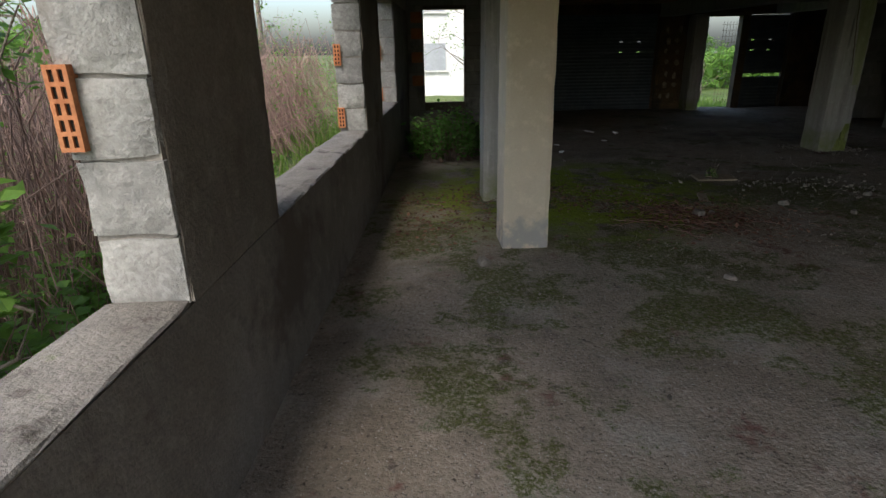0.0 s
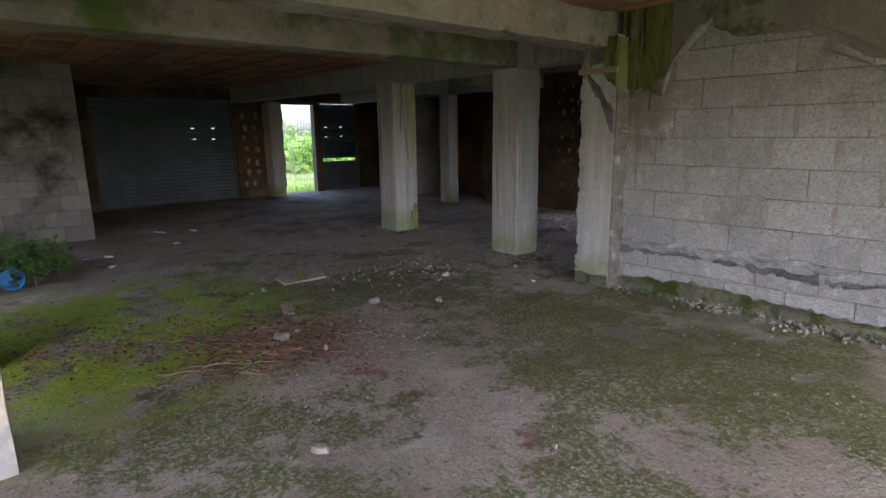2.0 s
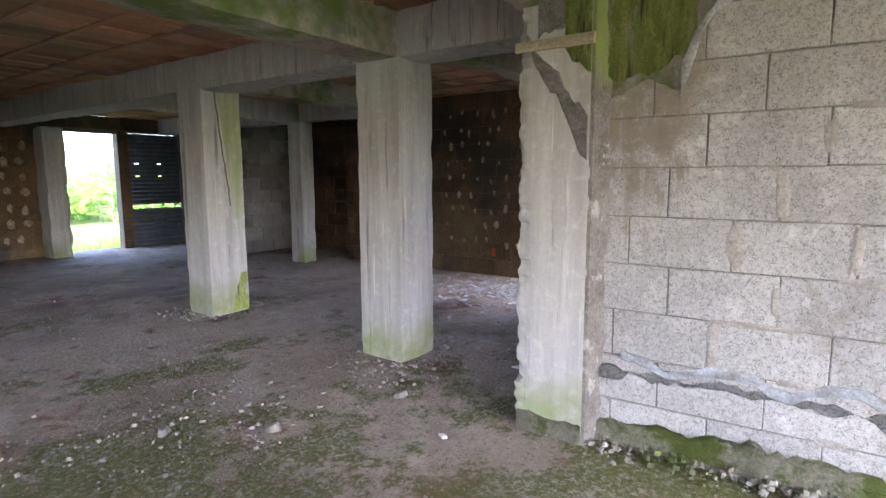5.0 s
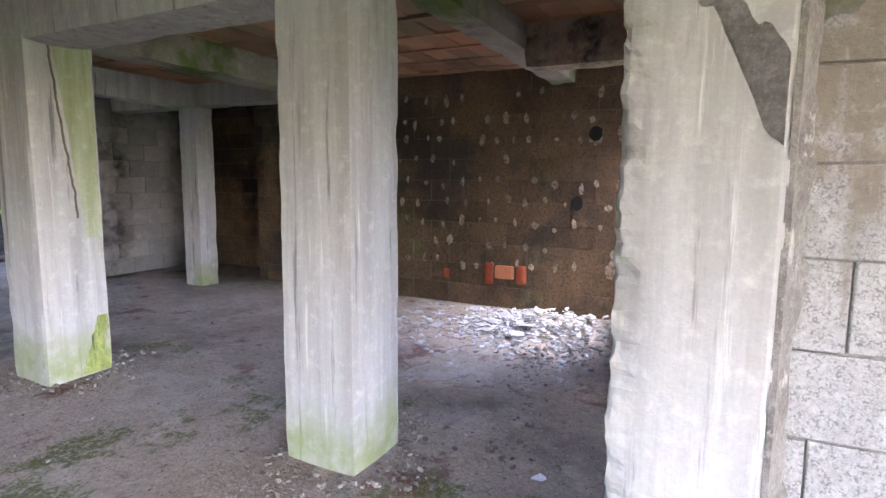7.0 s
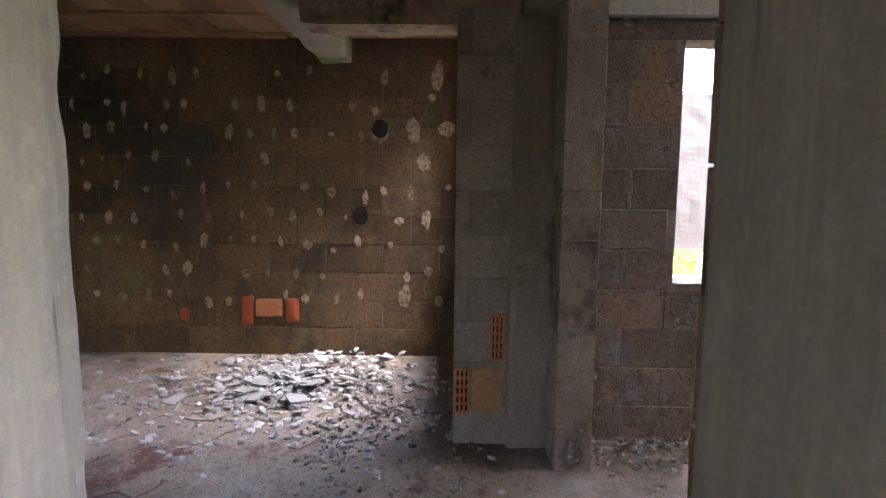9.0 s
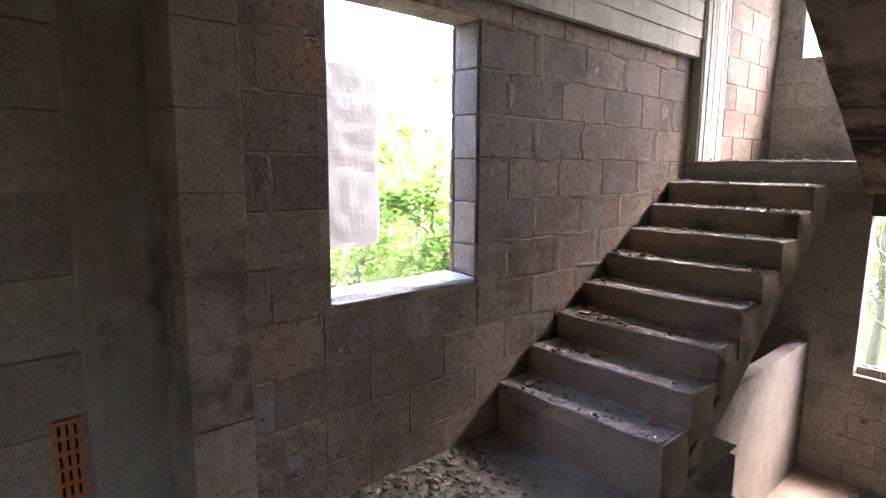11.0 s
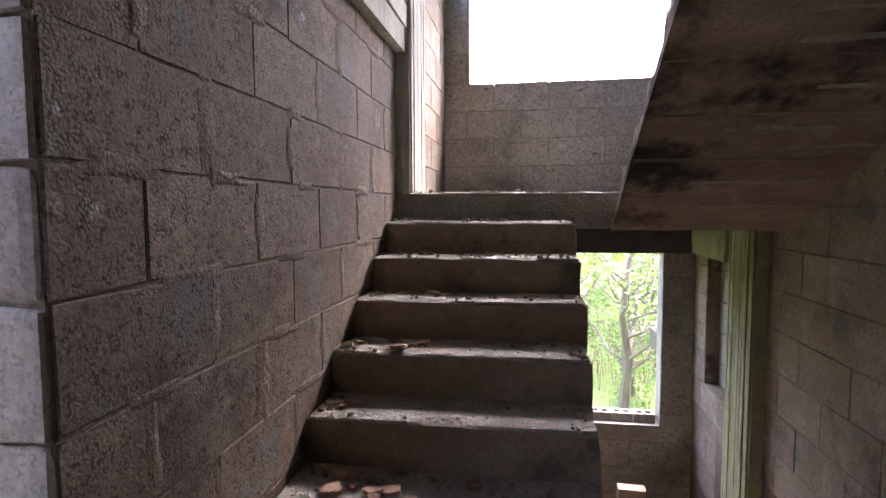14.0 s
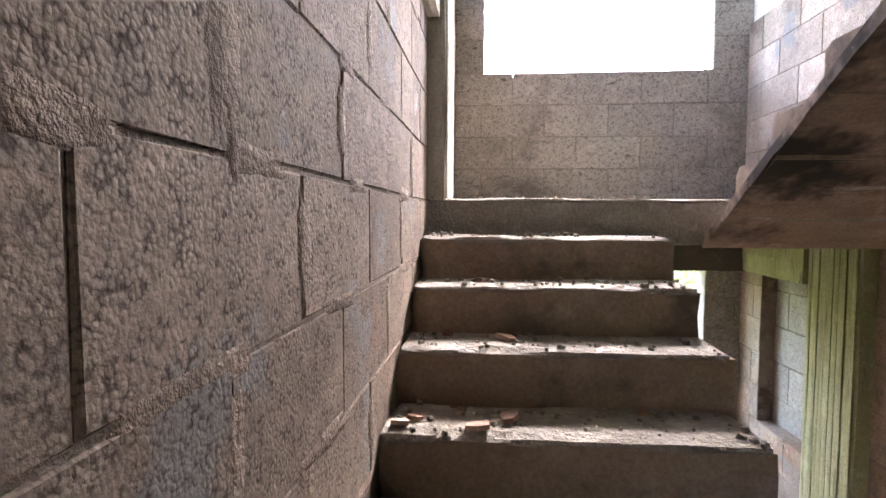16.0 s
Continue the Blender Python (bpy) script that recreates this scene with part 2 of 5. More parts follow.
M["rubble"] = mat("rubble_stone", (0.22, 0.2, 0.175), (0.34, 0.315, 0.28), 8, island=0.4, bump=0.5)
M["mossy_rubble"] = mat("mossy_rubble", (0.15, 0.14, 0.1), (0.25, 0.23, 0.19), 3, island=0.4, bump=0.5, stains=[((0.06, 0.075, 0.02), 2.5, 0.46, 0.6)])
M["peeled"] = mat("bare_dark_concrete", (0.19, 0.175, 0.155), (0.34, 0.32, 0.29), 14, bump=0.6)
M["moss_band"] = mat("mossy_concrete_band", (0.325, 0.298, 0.245), (0.43, 0.4, 0.335), 1.2, bump=0.4, stains=[((0.15, 0.185, 0.045), 1.1, 0.5, 0.6), ((0.1, 0.09, 0.07), 1.6, 0.58, 0.72)])
M["dab"] = mat("lime_dab", (0.21, 0.155, 0.095), (0.4, 0.335, 0.25), 14, vary=0.3, bump=0.3, stains=[((0.12, 0.085, 0.05), 26, 0.5, 0.62)])
# near-black colour that paints the shade inside holes
M["hole"] = mat("hole_soot", (0.012, 0.01, 0.008), (0.02, 0.017, 0.013), 5, bump=0.2)
M["clay_red"] = mat("bright_red_clay", (0.3, 0.06, 0.022), (0.36, 0.1, 0.045), 5, bump=0.3)
M["sill_pale"] = mat("pale_sill_concrete", (0.42, 0.4, 0.36), (0.54, 0.52, 0.47), 3, bump=0.6)
M["pier"] = mat("rough_pier_block", (0.24, 0.23, 0.215), (0.36, 0.345, 0.32), 2.2, bump=0.9, depth=0.01, fine=40, vary=0.12, stains=[((0.15, 0.13, 0.115), 2.4, 0.58, 0.7, (1, 1, 0.5))])
M["clay_dust"] = mat("dusty_clay", (0.3, 0.17, 0.12), (0.4, 0.29, 0.24), 14, bump=0.3, vary=0.25)
M["gravel"] = mat("dull_gravel", (0.12, 0.104, 0.084), (0.225, 0.2, 0.17), 8, island=0.45, bump=0.5)
M["algae"] = mat("green_algae", (0.15, 0.18, 0.042), (0.28, 0.31, 0.09), 4.5, streak=(3, 3, 0.7), bump=0.5, stains=[((0.3, 0.285, 0.23), 2.6, 0.54, 0.66, (3, 3, 0.7)), ((0.045, 0.05, 0.02), 3.2, 0.53, 0.66, (5, 5, 0.5)), ((0.09, 0.095, 0.035), 2.5, 0.55, 0.68, (3, 3, 0.5))])
M["algae_pale"] = mat("pale_algae_film", (0.25, 0.27, 0.14), (0.37, 0.375, 0.26), 2.4, streak=(5, 5, 0.4), grit=0.15, bump=0.3)
M["blue_plastic"] = mat("blue_plastic", (0.01, 0.16, 0.46), (0.015, 0.22, 0.58), 9, rough=0.4, bump=0.05, grit=0.1)
M["blue_dark"] = mat("dark_blue_plastic", (0.03, 0.04, 0.2), (0.3, 0.32, 0.45), 30, rough=0.4, bump=0.1)
M["salt"] = mat("white_salt_bloom", (0.34, 0.335, 0.325), (0.62, 0.63, 0.64), 9, bump=0.3)
M["damp"] = mat("damp_dark_block", (0.19, 0.184, 0.174), (0.28, 0.27, 0.255), 4, bump=0.5, pits=0.8, pit_scale=170)
M["skirt"] = mat("mossy_mortar_skirt", (0.2, 0.19, 0.12), (0.3, 0.285, 0.215), 3, bump=0.9, depth=0.012, stains=[((0.09, 0.11, 0.025), 2.4, 0.47, 0.58), ((0.42, 0.4, 0.34), 12, 0.66, 0.72)])
M["rough_plaster"] = mat("rough_light_plaster", (0.27, 0.25, 0.22), (0.39, 0.37, 0.335), 3, bump=1.0, depth=0.012, stains=[((0.15, 0.125, 0.1), 3, 0.56, 0.68)])
M["mortar_stair"] = mat("brown_mortar", (0.17, 0.132, 0.1), (0.29, 0.245, 0.2), 2.5, fine=90, bump=0.8, depth=0.006, stains=[((0.09, 0.068, 0.052), 3, 0.52, 0.64)])
M["clay_ochre"] = mat("ochre_clay", (0.42, 0.24, 0.11), (0.5, 0.3, 0.15), 5, bump=0.3, stains=[((0.3, 0.2, 0.12), 9, 0.55, 0.7)])
M["mortar_smear"] = mat("smeared_mortar", (0.235, 0.215, 0.187), (0.33, 0.305, 0.27), 5, bump=0.6, depth=0.006)
M["smear_stair"] = mat("smeared_brown_mortar", (0.155, 0.113, 0.085), (0.25, 0.193, 0.148), 4, fine=90, bump=0.8, depth=0.008, stains=[((0.13, 0.095, 0.07), 6, 0.55, 0.68)])
# mortar colour darkened to offset the bright light on its south face
M["seam"] = mat("damp_rough_mortar", (0.1, 0.09, 0.076), (0.2, 0.184, 0.158), 6, bump=0.8, depth=0.01, stains=[((0.27, 0.255, 0.225), 9, 0.56, 0.66), ((0.15, 0.18, 0.05), 3, 0.3, 0.5, None, (1.75, 2.1))])
M["ridge"] = mat("pale_mortar_ridge", (0.3, 0.27, 0.225), (0.46, 0.43, 0.38), 9, bump=0.5)
M["paper"] = mat("white_scrap", (0.7, 0.7, 0.7), (0.8, 0.8, 0.8), 6, bump=0.1)
M["bark"] = mat("grey_bark", (0.13, 0.105, 0.08), (0.22, 0.19, 0.15), 6, streak=(3, 3, 0.5), bump=0.7, depth=0.01)
M["twig"] = mat("dry_bramble", (0.2, 0.125, 0.1), (0.3, 0.205, 0.17), 4, island=0.3, bump=0.2)
M["wire"] = mat("rusty_wire", (0.12, 0.09, 0.07), (0.18, 0.12, 0.08), 8, rough=0.7, metal=0.4, bump=0.1)
M["far_wall"] = mat("pale_facade", (0.62, 0.6, 0.57), (0.7, 0.68, 0.64), 0.5, bump=0.1)
# glass lightened so the far windows stand out less on the pale facade
M["glass_dark"] = mat("curtained_window_glass", (0.3, 0.31, 0.32), (0.38, 0.39, 0.4), 1, rough=0.15, bump=0.0)
M["litter"] = mat("dead_leaves", (0.13, 0.07, 0.045), (0.2, 0.11, 0.07), 6, island=0.45, bump=0.2)


def leaf_mat(name, a, b):
    m = mat(name, a, b, 1.2, rough=0.6, bump=0.0, island=0.3)
    nt = m.node_tree
    bsdf, out = nt.nodes["Principled BSDF"], nt.nodes["Material Output"]
    tr, add = nt.nodes.new("ShaderNodeBsdfTranslucent"), nt.nodes.new("ShaderNodeMixShader")
    tr.inputs["Color"].default_value = (*[min(1, x * 1.6) for x in b], 1)
    add.inputs[0].default_value = 0.4
    nt.links.new(bsdf.outputs[0], add.inputs[1])
    nt.links.new(tr.outputs[0], add.inputs[2])
    nt.links.new(add.outputs[0], out.inputs["Surface"])
    return m


M["leaf"] = leaf_mat("spring_leaf", (0.07, 0.14, 0.02), (0.12, 0.21, 0.035))
M["leaf_dark"] = leaf_mat("nettle_leaf", (0.06, 0.15, 0.022), (0.11, 0.24, 0.04))
M["grass"] = leaf_mat("grass_blade", (0.08, 0.15, 0.02), (0.14, 0.21, 0.04))
M["ground_out"] = mat("meadow_soil", (0.07, 0.11, 0.03), (0.12, 0.15, 0.045), 0.5, stains=[((0.16, 0.13, 0.09), 0.35, 0.52, 0.68)], bump=0.8, depth=0.05, fine=12)


def floor_material():
    m = mat("earthy_concrete_floor", (0.2, 0.165, 0.128), (0.335, 0.288, 0.233), 0.55, bump=1.0, depth=0.014, fine=38,
            stains=[((0.13, 0.105, 0.09), 0.45, 0.52, 0.66), ((0.3, 0.275, 0.245), 0.8, 0.6, 0.74), ((0.13, 0.072, 0.055), 1.1, 0.58, 0.68), ((0.4, 0.38, 0.35), 27, 0.66, 0.72), ((0.07, 0.058, 0.045), 15, 0.62, 0.7), ((0.1, 0.085, 0.07), 4.5, 0.6, 0.72), ((0.4, 0.372, 0.33), 62, 0.6, 0.66), ((0.075, 0.063, 0.05), 44, 0.59, 0.65), ((0.16, 0.095, 0.075), 2.4, 0.6, 0.7)])
    nt = m.node_tree
    bsdf = nt.nodes["Principled BSDF"]
    base = bsdf.inputs["Base Color"].links[0].from_socket
    p = nt.nodes.new("ShaderNodeNewGeometry").outputs["Position"]
    d = nt.nodes.new("ShaderNodeVectorMath")
    d.operation = "DISTANCE"
    d.inputs[1].default_value = (2.6, 4.6, -0.1)
    nt.links.new(p, d.inputs[0])
    near = ramp(nt, d.outputs["Value"], 5.6, 2.2)
    patch = mult(nt, mult(nt, noise_tex(nt, p, 0.75, 3, 0.6), 0.5), mult(nt, noise_tex(nt, p, 3.4, 9, 0.78), 0.5), "ADD")
    tuft = ramp(nt, noise_tex(nt, p, 34, 6, 0.85), 0.4, 0.53)
    moss = mixc(nt, noise_tex(nt, p, 24, 4), (0.032, 0.043, 0.012), (0.11, 0.125, 0.03))
    worn = ramp(nt, noise_tex(nt, p, 1.7, 8, 0.75), 0.5, 0.6)
    c = mixc(nt, mult(nt, worn, 0.5), base, mixc(nt, noise_tex(nt, p, 48, 4, 0.8), (0.2, 0.185, 0.155), (0.42, 0.395, 0.35)))
    d3 = nt.nodes.new("ShaderNodeVectorMath")
    d3.operation = "DISTANCE"
    d3.inputs[1].default_value = (6.0, 2.2, -0.1)
    nt.links.new(p, d3.inputs[0])
    foot = ramp(nt, d3.outputs["Value"], 3.0, 1.2)
    c = mixc(nt, mult(nt, foot, mult(nt, ramp(nt, noise_tex(nt, p, 2.2, 6, 0.7), 0.34, 0.55), 0.75)), c, (0.12, 0.112, 0.065))
    lumps = ramp(nt, mult(nt, mult(nt, patch, mult(nt, near, 0.085), "ADD"), mult(nt, foot, 0.04), "ADD"), 0.562, 0.6)
    c = mixc(nt, mult(nt, mult(nt, lumps, tuft), 0.9), c, moss)
    d2 = nt.nodes.new("ShaderNodeVectorMath")
    d2.operation = "DISTANCE"
    d2.inputs[1].default_value = (1.6, 6.5, -0.1)
    nt.links.new(p, d2.inputs[0])
    bright = mult(nt, ramp(nt, d2.outputs["Value"], 2.5, 1.0), ramp(nt, noise_tex(nt, p, 2.3, 6, 0.75), 0.42, 0.52))
    c = mixc(nt, bright, c, mixc(nt, noise_tex(nt, p, 40, 3), (0.1, 0.14, 0.014), (0.28, 0.34, 0.04)))
    nt.links.new(c, bsdf.inputs["Base Color"])
    bsdf.inputs["Specular IOR Level"].default_value = 0.06
    bsdf.inputs["Roughness"].default_value = 1.0
    return m


M["floor"] = floor_material()


# ---- builders ----
def link_mesh(name, bm, material):
    me = bpy.data.meshes.new(name)
    bm.to_mesh(me)
    bm.free()
    me.materials.append(material)
    return new(name, me)


def part(name, bm, material, parent, label=""):
    ob = link_mesh(name, bm, material)
    ob.parent = parent
    return tagged(ob, label)


def thing(name, bm, material, label, category, group="", kind=""):
    ob = link_mesh(name, bm, material) if bm else new(name)
    return tagged(ob, label, category, group, kind)


def quad_box(bm, a, b, turn=None):
    """A box from corner a to corner b, optionally turned by a matrix."""
    vs = []
    for i in range(8):
        v = Vector((a[0] if i & 1 == 0 else b[0], a[1] if i & 2 == 0 else b[1], a[2] if i & 4 == 0 else b[2]))
        vs.append(bm.verts.new(turn @ v if turn else v))
    for f in ((0, 2, 3, 1), (4, 5, 7, 6), (0, 1, 5, 4), (2, 6, 7, 3), (0, 4, 6, 2), (1, 3, 7, 5)):
        bm.faces.new([vs[i] for i in f])
    return vs


def boxes(*pairs):
    bm = bmesh.new()
    for a, b in pairs:
        quad_box(bm, a, b)
    return bm


def worn_box(a, b, step=0.16, rough=0.006, edge=0.02, seed=0, turn=None, cap=60):
    """A concrete member: a box cut into a grid, its edges rounded and chipped and its faces slightly uneven."""
    bm = bmesh.new()
    a, b = Vector(a), Vector(b)
    size = b - a
    n = [max(2, min(cap, int(round(size[i] / step)))) for i in range(3)]
    grid = {}

    def vert(i, j, k):
        key = (i, j, k)
        if key not in grid:
            p = Vector((a[0] + size[0] * i / n[0], a[1] + size[1] * j / n[1], a[2] + size[2] * k / n[2]))
            out = Vector([(-1 if q == 0 else 1 if q == m else 0) for q, m in zip((i, j, k), n)])
            s = sum(1 for o in out if o)
            w = noise.noise(p * 2.1 + Vector((seed, 0, 0))) * rough + noise.noise(p * 9 + Vector((0, seed, 0))) * rough * 0.6
            if s >= 2:
                w -= edge * (0.35 + 0.65 * max(0, noise.noise(p * 5 + Vector((0, 0, seed)))) * 1.8)
            p += out * w
            grid[key] = bm.verts.new(turn @ p if turn else p)
        return grid[key]
    for ax in range(3):
        u, v = [q for q in range(3) if q != ax]
        for side in (0, n[ax]):
            for i in range(n[u]):
                for j in range(n[v]):
                    c = []
                    for di, dj in ((0, 0), (1, 0), (1, 1), (0, 1)):
                        q = [0, 0, 0]
                        q[ax], q[u], q[v] = side, i + di, j + dj
                        c.append(vert(*q))
                    bm.faces.new(c)
    bmesh.ops.recalc_face_normals(bm, faces=bm.faces)
    return bm


BLOCKS = {}


def block_mesh(l, h, d, kind, material):
    """A cast block with rounded, chipped arrises; alike sizes share one mesh."""
    key = (round(l, 2), round(h, 2), round(d, 2), kind, material.name)
    if key not in BLOCKS:
        rnd = random.Random(int(l * 100) + int(d * 1000) + kind * 31)
        bm = bmesh.new()
        e = 0.0035
        for s in (0, 1):
            for inset, y in ((e, 0.0), (0, e)):
                yy = y - d / 2 if s == 0 else d / 2 - y
                q = lambda: rnd.uniform(-0.0025, 0.0025)
                for x, z in ((inset, inset), (l - inset, inset), (l - inset, h - inset), (inset, h - inset)):
                    bm.verts.new((x - l / 2 + q(), yy, z - h / 2 + q()))
        bm.verts.ensure_lookup_table()
        V = bm.verts
        bm.faces.new([V[i] for i in (0, 1, 2, 3)])
        bm.faces.new([V[i] for i in (11, 10, 9, 8)])
        for lo, hi in ((0, 4), (4, 12), (12, 8)):
            for i in range(4):
                j = (i + 1) % 4
                bm.faces.new((V[lo + j], V[lo + i], V[hi + i], V[hi + j]))
        bmesh.ops.recalc_face_normals(bm, faces=bm.faces)
        me = bpy.data.meshes.new("block")
        bm.to_mesh(me)
        bm.free()
        me.materials.append(material)
        BLOCKS[key] = me
    return BLOCKS[key]


GAP = 0.0065
LAST = []


def block_wall(name, start, along, length, z0, z1, thick, material, mortar, label, holes=(), phase=0.0, recess=0.008, size=(0.5, 0.253), rows=None, core=None, trim=(0.0, 0.0)):
    """A block wall whose middle line runs from start along a direction; holes are (from, to, low, high) along it. The blocks are laid by LAST, after the rest."""
    d = Vector((*along, 0)).normalized()
    ob = tagged(new(name), label, "wall", kind="structure")
    turn = Matrix(((d.x, -d.y, 0, start[0]), (d.y, d.x, 0, start[1]), (0, 0, 1, 0), (0, 0, 0, 1)))
    bm = bmesh.new()
    cuts = sorted({0.0, length, *[min(max(c, 0), length) for h in holes for c in h[:2]]})
    t = thick / 2 - recess
    for u0, u1 in zip(cuts, cuts[1:]):
        mid = (u0 + u1) / 2
        spans = [core or (z0, z1)]
        for h in holes:
            if h[0] < mid < h[1]:
                spans = [s for a, b in spans for s in ((a, min(b, h[2])), (max(a, h[3]), b)) if s[1] - s[0] > 0.01]
        for a, b in spans:
            quad_box(bm, (u0 + (trim[0] if u0 == 0 else 0), -t, a), (u1 - (trim[1] if u1 == length else 0), t, b), turn)
    part("mortar_core", bm, mortar, ob)
    LAST.append((ob, turn, length, z0, z1, thick, material, holes, phase, size, rows))
    return ob


def lay_blocks(ob, turn, length, z0, z1, thick, material, holes, phase, size, shifts):
    L, H = size
    rnd = random.Random(len(ob.name) * 7)
    rows = max(1, round((z1 - z0) / H))
    hh = (z1 - z0) / rows
    for r in range(rows):
        za, zb = z0 + r * hh, z0 + (r + 1) * hh
        spans = [(0.0, length)]
        for h in holes:
            if za < h[3] - 0.06 and zb > h[2] + 0.06:
                spans = [s for a, b in spans for s in ((a, min(b, h[0])), (max(a, h[1]), b)) if s[1] - s[0] > 0.03]
        for a, b in spans:
            shift = shifts[r % len(shifts)] if shifts else phase + (L / 2 if r % 2 else 0)
            first = math.floor((a - shift) / L) * L + shift
            u = first - L
            while u < b:
                ua, ub = max(u, a), min(u + L, b)
                if ub - ua > 0.06:
                    w = ub - ua - GAP
                    o = new("block", block_mesh(w, hh - GAP, thick, rnd.randrange(3), material))
                    o.parent = ob
                    o.matrix_local = turn @ pose((ua + ub) / 2, rnd.uniform(-0.0015, 0.0015), (za + zb) / 2, rnd.uniform(-0.2, 0.2), rnd.uniform(-0.3, 0.3), rnd.uniform(-0.2, 0.2))
                u += L


# ---- structure ----
F, C = -0.1, 2.66

def sheet(x0, x1, y0, y1, step, z, amp, holes=(), freq=0.7):
    bm = bmesh.new()
    nx, ny = int((x1 - x0) / step), int((y1 - y0) / step)
    g = [[bm.verts.new((x0 + (x1 - x0) * i / nx, y0 + (y1 - y0) * j / ny, 0)) for j in range(ny + 1)] for i in range(nx + 1)]
    for row in g:
        for v in row:
            v.co.z = z + amp * noise.noise(v.co * freq) + amp * 0.4 * noise.noise(v.co * freq * 4.3) + amp * 0.2 * noise.noise(v.co * 11)
    for i in range(nx):
        for j in range(ny):
            cx, cy = (g[i][j].co.x + g[i + 1][j].co.x) / 2, (g[i][j].co.y + g[i][j + 1].co.y) / 2
            if not any(h[0] < cx < h[1] and h[2] < cy < h[3] for h in holes):
                bm.faces.new((g[i][j], g[i + 1][j], g[i + 1][j + 1], g[i][j + 1]))
    for f in bm.faces:
        f.smooth = True
    return bm


WELL = (6.58, 7.80, -1.6, 2.3)
UNDER = (7.75, 8.86, -1.6, 1.75)
thing("floor", sheet(-1.4, 12.6, -4.2, 16.0, 0.1, F, 0.02, holes=[WELL, UNDER, (6.44, 12.7, -4.3, -1.6)]), M["floor"], "mossy, dirt-covered concrete floor of the abandoned hall", "floor", kind="structure")
thing("floor_slab", boxes(((-1.35, -4.2, -0.4), (6.44, 16, -0.16)), ((6.44, -1.6, -0.4), (6.56, 16, -0.161)), ((6.56, 2.3, -0.4), (6.58, 16, -0.161)), ((6.58, 2.3, -0.4), (12.6, 16, -0.16)), ((8.86, -1.6, -0.4), (12.6, 2.3, -0.16)), ((7.8, 1.75, -0.4), (8.86, 2.3, -0.161))), M["dark_base"], "concrete slab under the dirt floor", "floor", kind="structure")


def slab_ceiling(x0, x1, y0, y1):
    """Rows of hollow clay tiles between thin concrete ribs, all in one mesh."""
    bm = bmesh.new()
    rnd = random.Random(4)
    quad_box(bm, (x0, y0, C + 0.06), (x1, y1, C + 0.34))
    x = x0
    while x < x1:
        w = 0.5
        y = y0
        while y < y1:
            ly = 0.25
            dz = rnd.uniform(-0.012, 0.012)
            if rnd.random() < 0.03:
                dz += 0.03
            quad_box(bm, (x + 0.06, y + 0.004, C + dz), (min(x + w - 0.006, x1), min(y + ly - 0.004, y1), C + 0.07))
            y += ly
        quad_box(bm, (x, y0, C - 0.012), (x + 0.055, y1, C + 0.07))
        x += w
    return bm


thing("ceiling", slab_ceiling(-1.2, 6.24, -2.2, 16.0), M["ceiling"], "stained hollow clay tile ceiling with ribs", "ceiling", kind="structure")
thing("ceiling_east", slab_ceiling(6.24, 12.6, 4.75, 16.0), M["ceiling"], "stained hollow clay tile ceiling with orange tiles", "ceiling", kind="structure")

# columns
def column(name, a, b, key, label, seed, step=0.04):
    return thing(name, worn_box(a, b, step, 0.003, 0.01, seed, cap=130), M[key], label, "column", kind="structure")


column("column_cream", (0.57, 4.45, F - 0.05), (0.98, 4.87, 2.36), "plaster_col", "cream plastered concrete column with chipped edges", 1)
column("column_dark", (0.6, 6.15, F - 0.05), (1.0, 6.55, 2.36), "column", "shaded mossy concrete column on the dirt floor", 2)
column("column_middle", (6.5, 6.05, F - 0.05), (6.94, 6.5, 2.36), "column", "grey streaked concrete column with mossy foot", 3)
column("column_back", (6.5, 8.74, F - 0.05), (6.97, 9.2, 2.36), "column", "grey streaked concrete column with mossy foot", 4)
column("column_far", (9.66, 10.92, F - 0.05), (9.95, 11.25, 2.36), "column", "grey concrete column with a cracked corner", 5)
column("column_corner", (5.98, 4.305, F - 0.05), (6.38, 4.735, 2.45), "column", "pale chipped concrete column at the end of the block wall", 6, 0.02)
# the arris towards the open hall is knocked off along its height
for v in bpy.data.objects["column_corner"].data.vertices:
    away = (v.co.x - 5.98) + (4.735 - v.co.y)
    if away < 0.09:
        p = v.co * 1.0
        bite = max(0.0, 0.4 + noise.noise(Vector((3, 1, p.z * 5))) + 0.8 * noise.noise(Vector((9, 2, p.z * 19))))
        cut = 0.026 * bite * max(0.0, 1 - away / 0.09) + 0.011 * noise.noise(p * 27) * max(0.0, 1 - away / 0.09)
        v.co.x += cut
        v.co.y -= cut * (0.7 + 0.6 * noise.noise(p * 15))
beam_end = worn_box((6.24, 4.36, 2.3), (6.5, 4.72, 2.7), 0.08, 0.006, 0.015, 62)
thing("beam_end", beam_end, M["beam"], "concrete beam end above the corner column", "beam", kind="structure")

# beams
def beam(name, a, b, seed, key="beam", label="stained concrete ceiling beam with green algae"):
    return thing(name, worn_box(a, b, 0.14, 0.008, 0.02, seed), M[key], label, "beam", kind="structure")


beam("beam_1", (-0.95, 4.42, 2.33), (6.3, 4.78, 2.7), 11)
beam("beam_2", (-0.85, 6.06, 2.32), (6.52, 6.46, 2.7), 12)
beam("beam_3", (6.5, 4.72, 2.32), (6.92, 15.7, 2.7), 13, "column", "pale streaked concrete ceiling beam")
beam("beam_4", (6.9, 5.95, 2.44), (10.5, 6.22, 2.7), 14)
beam("beam_5", (9.68, 9.1, 2.36), (9.98, 15.7, 2.7), 15, "column", "pale streaked concrete ceiling beam")
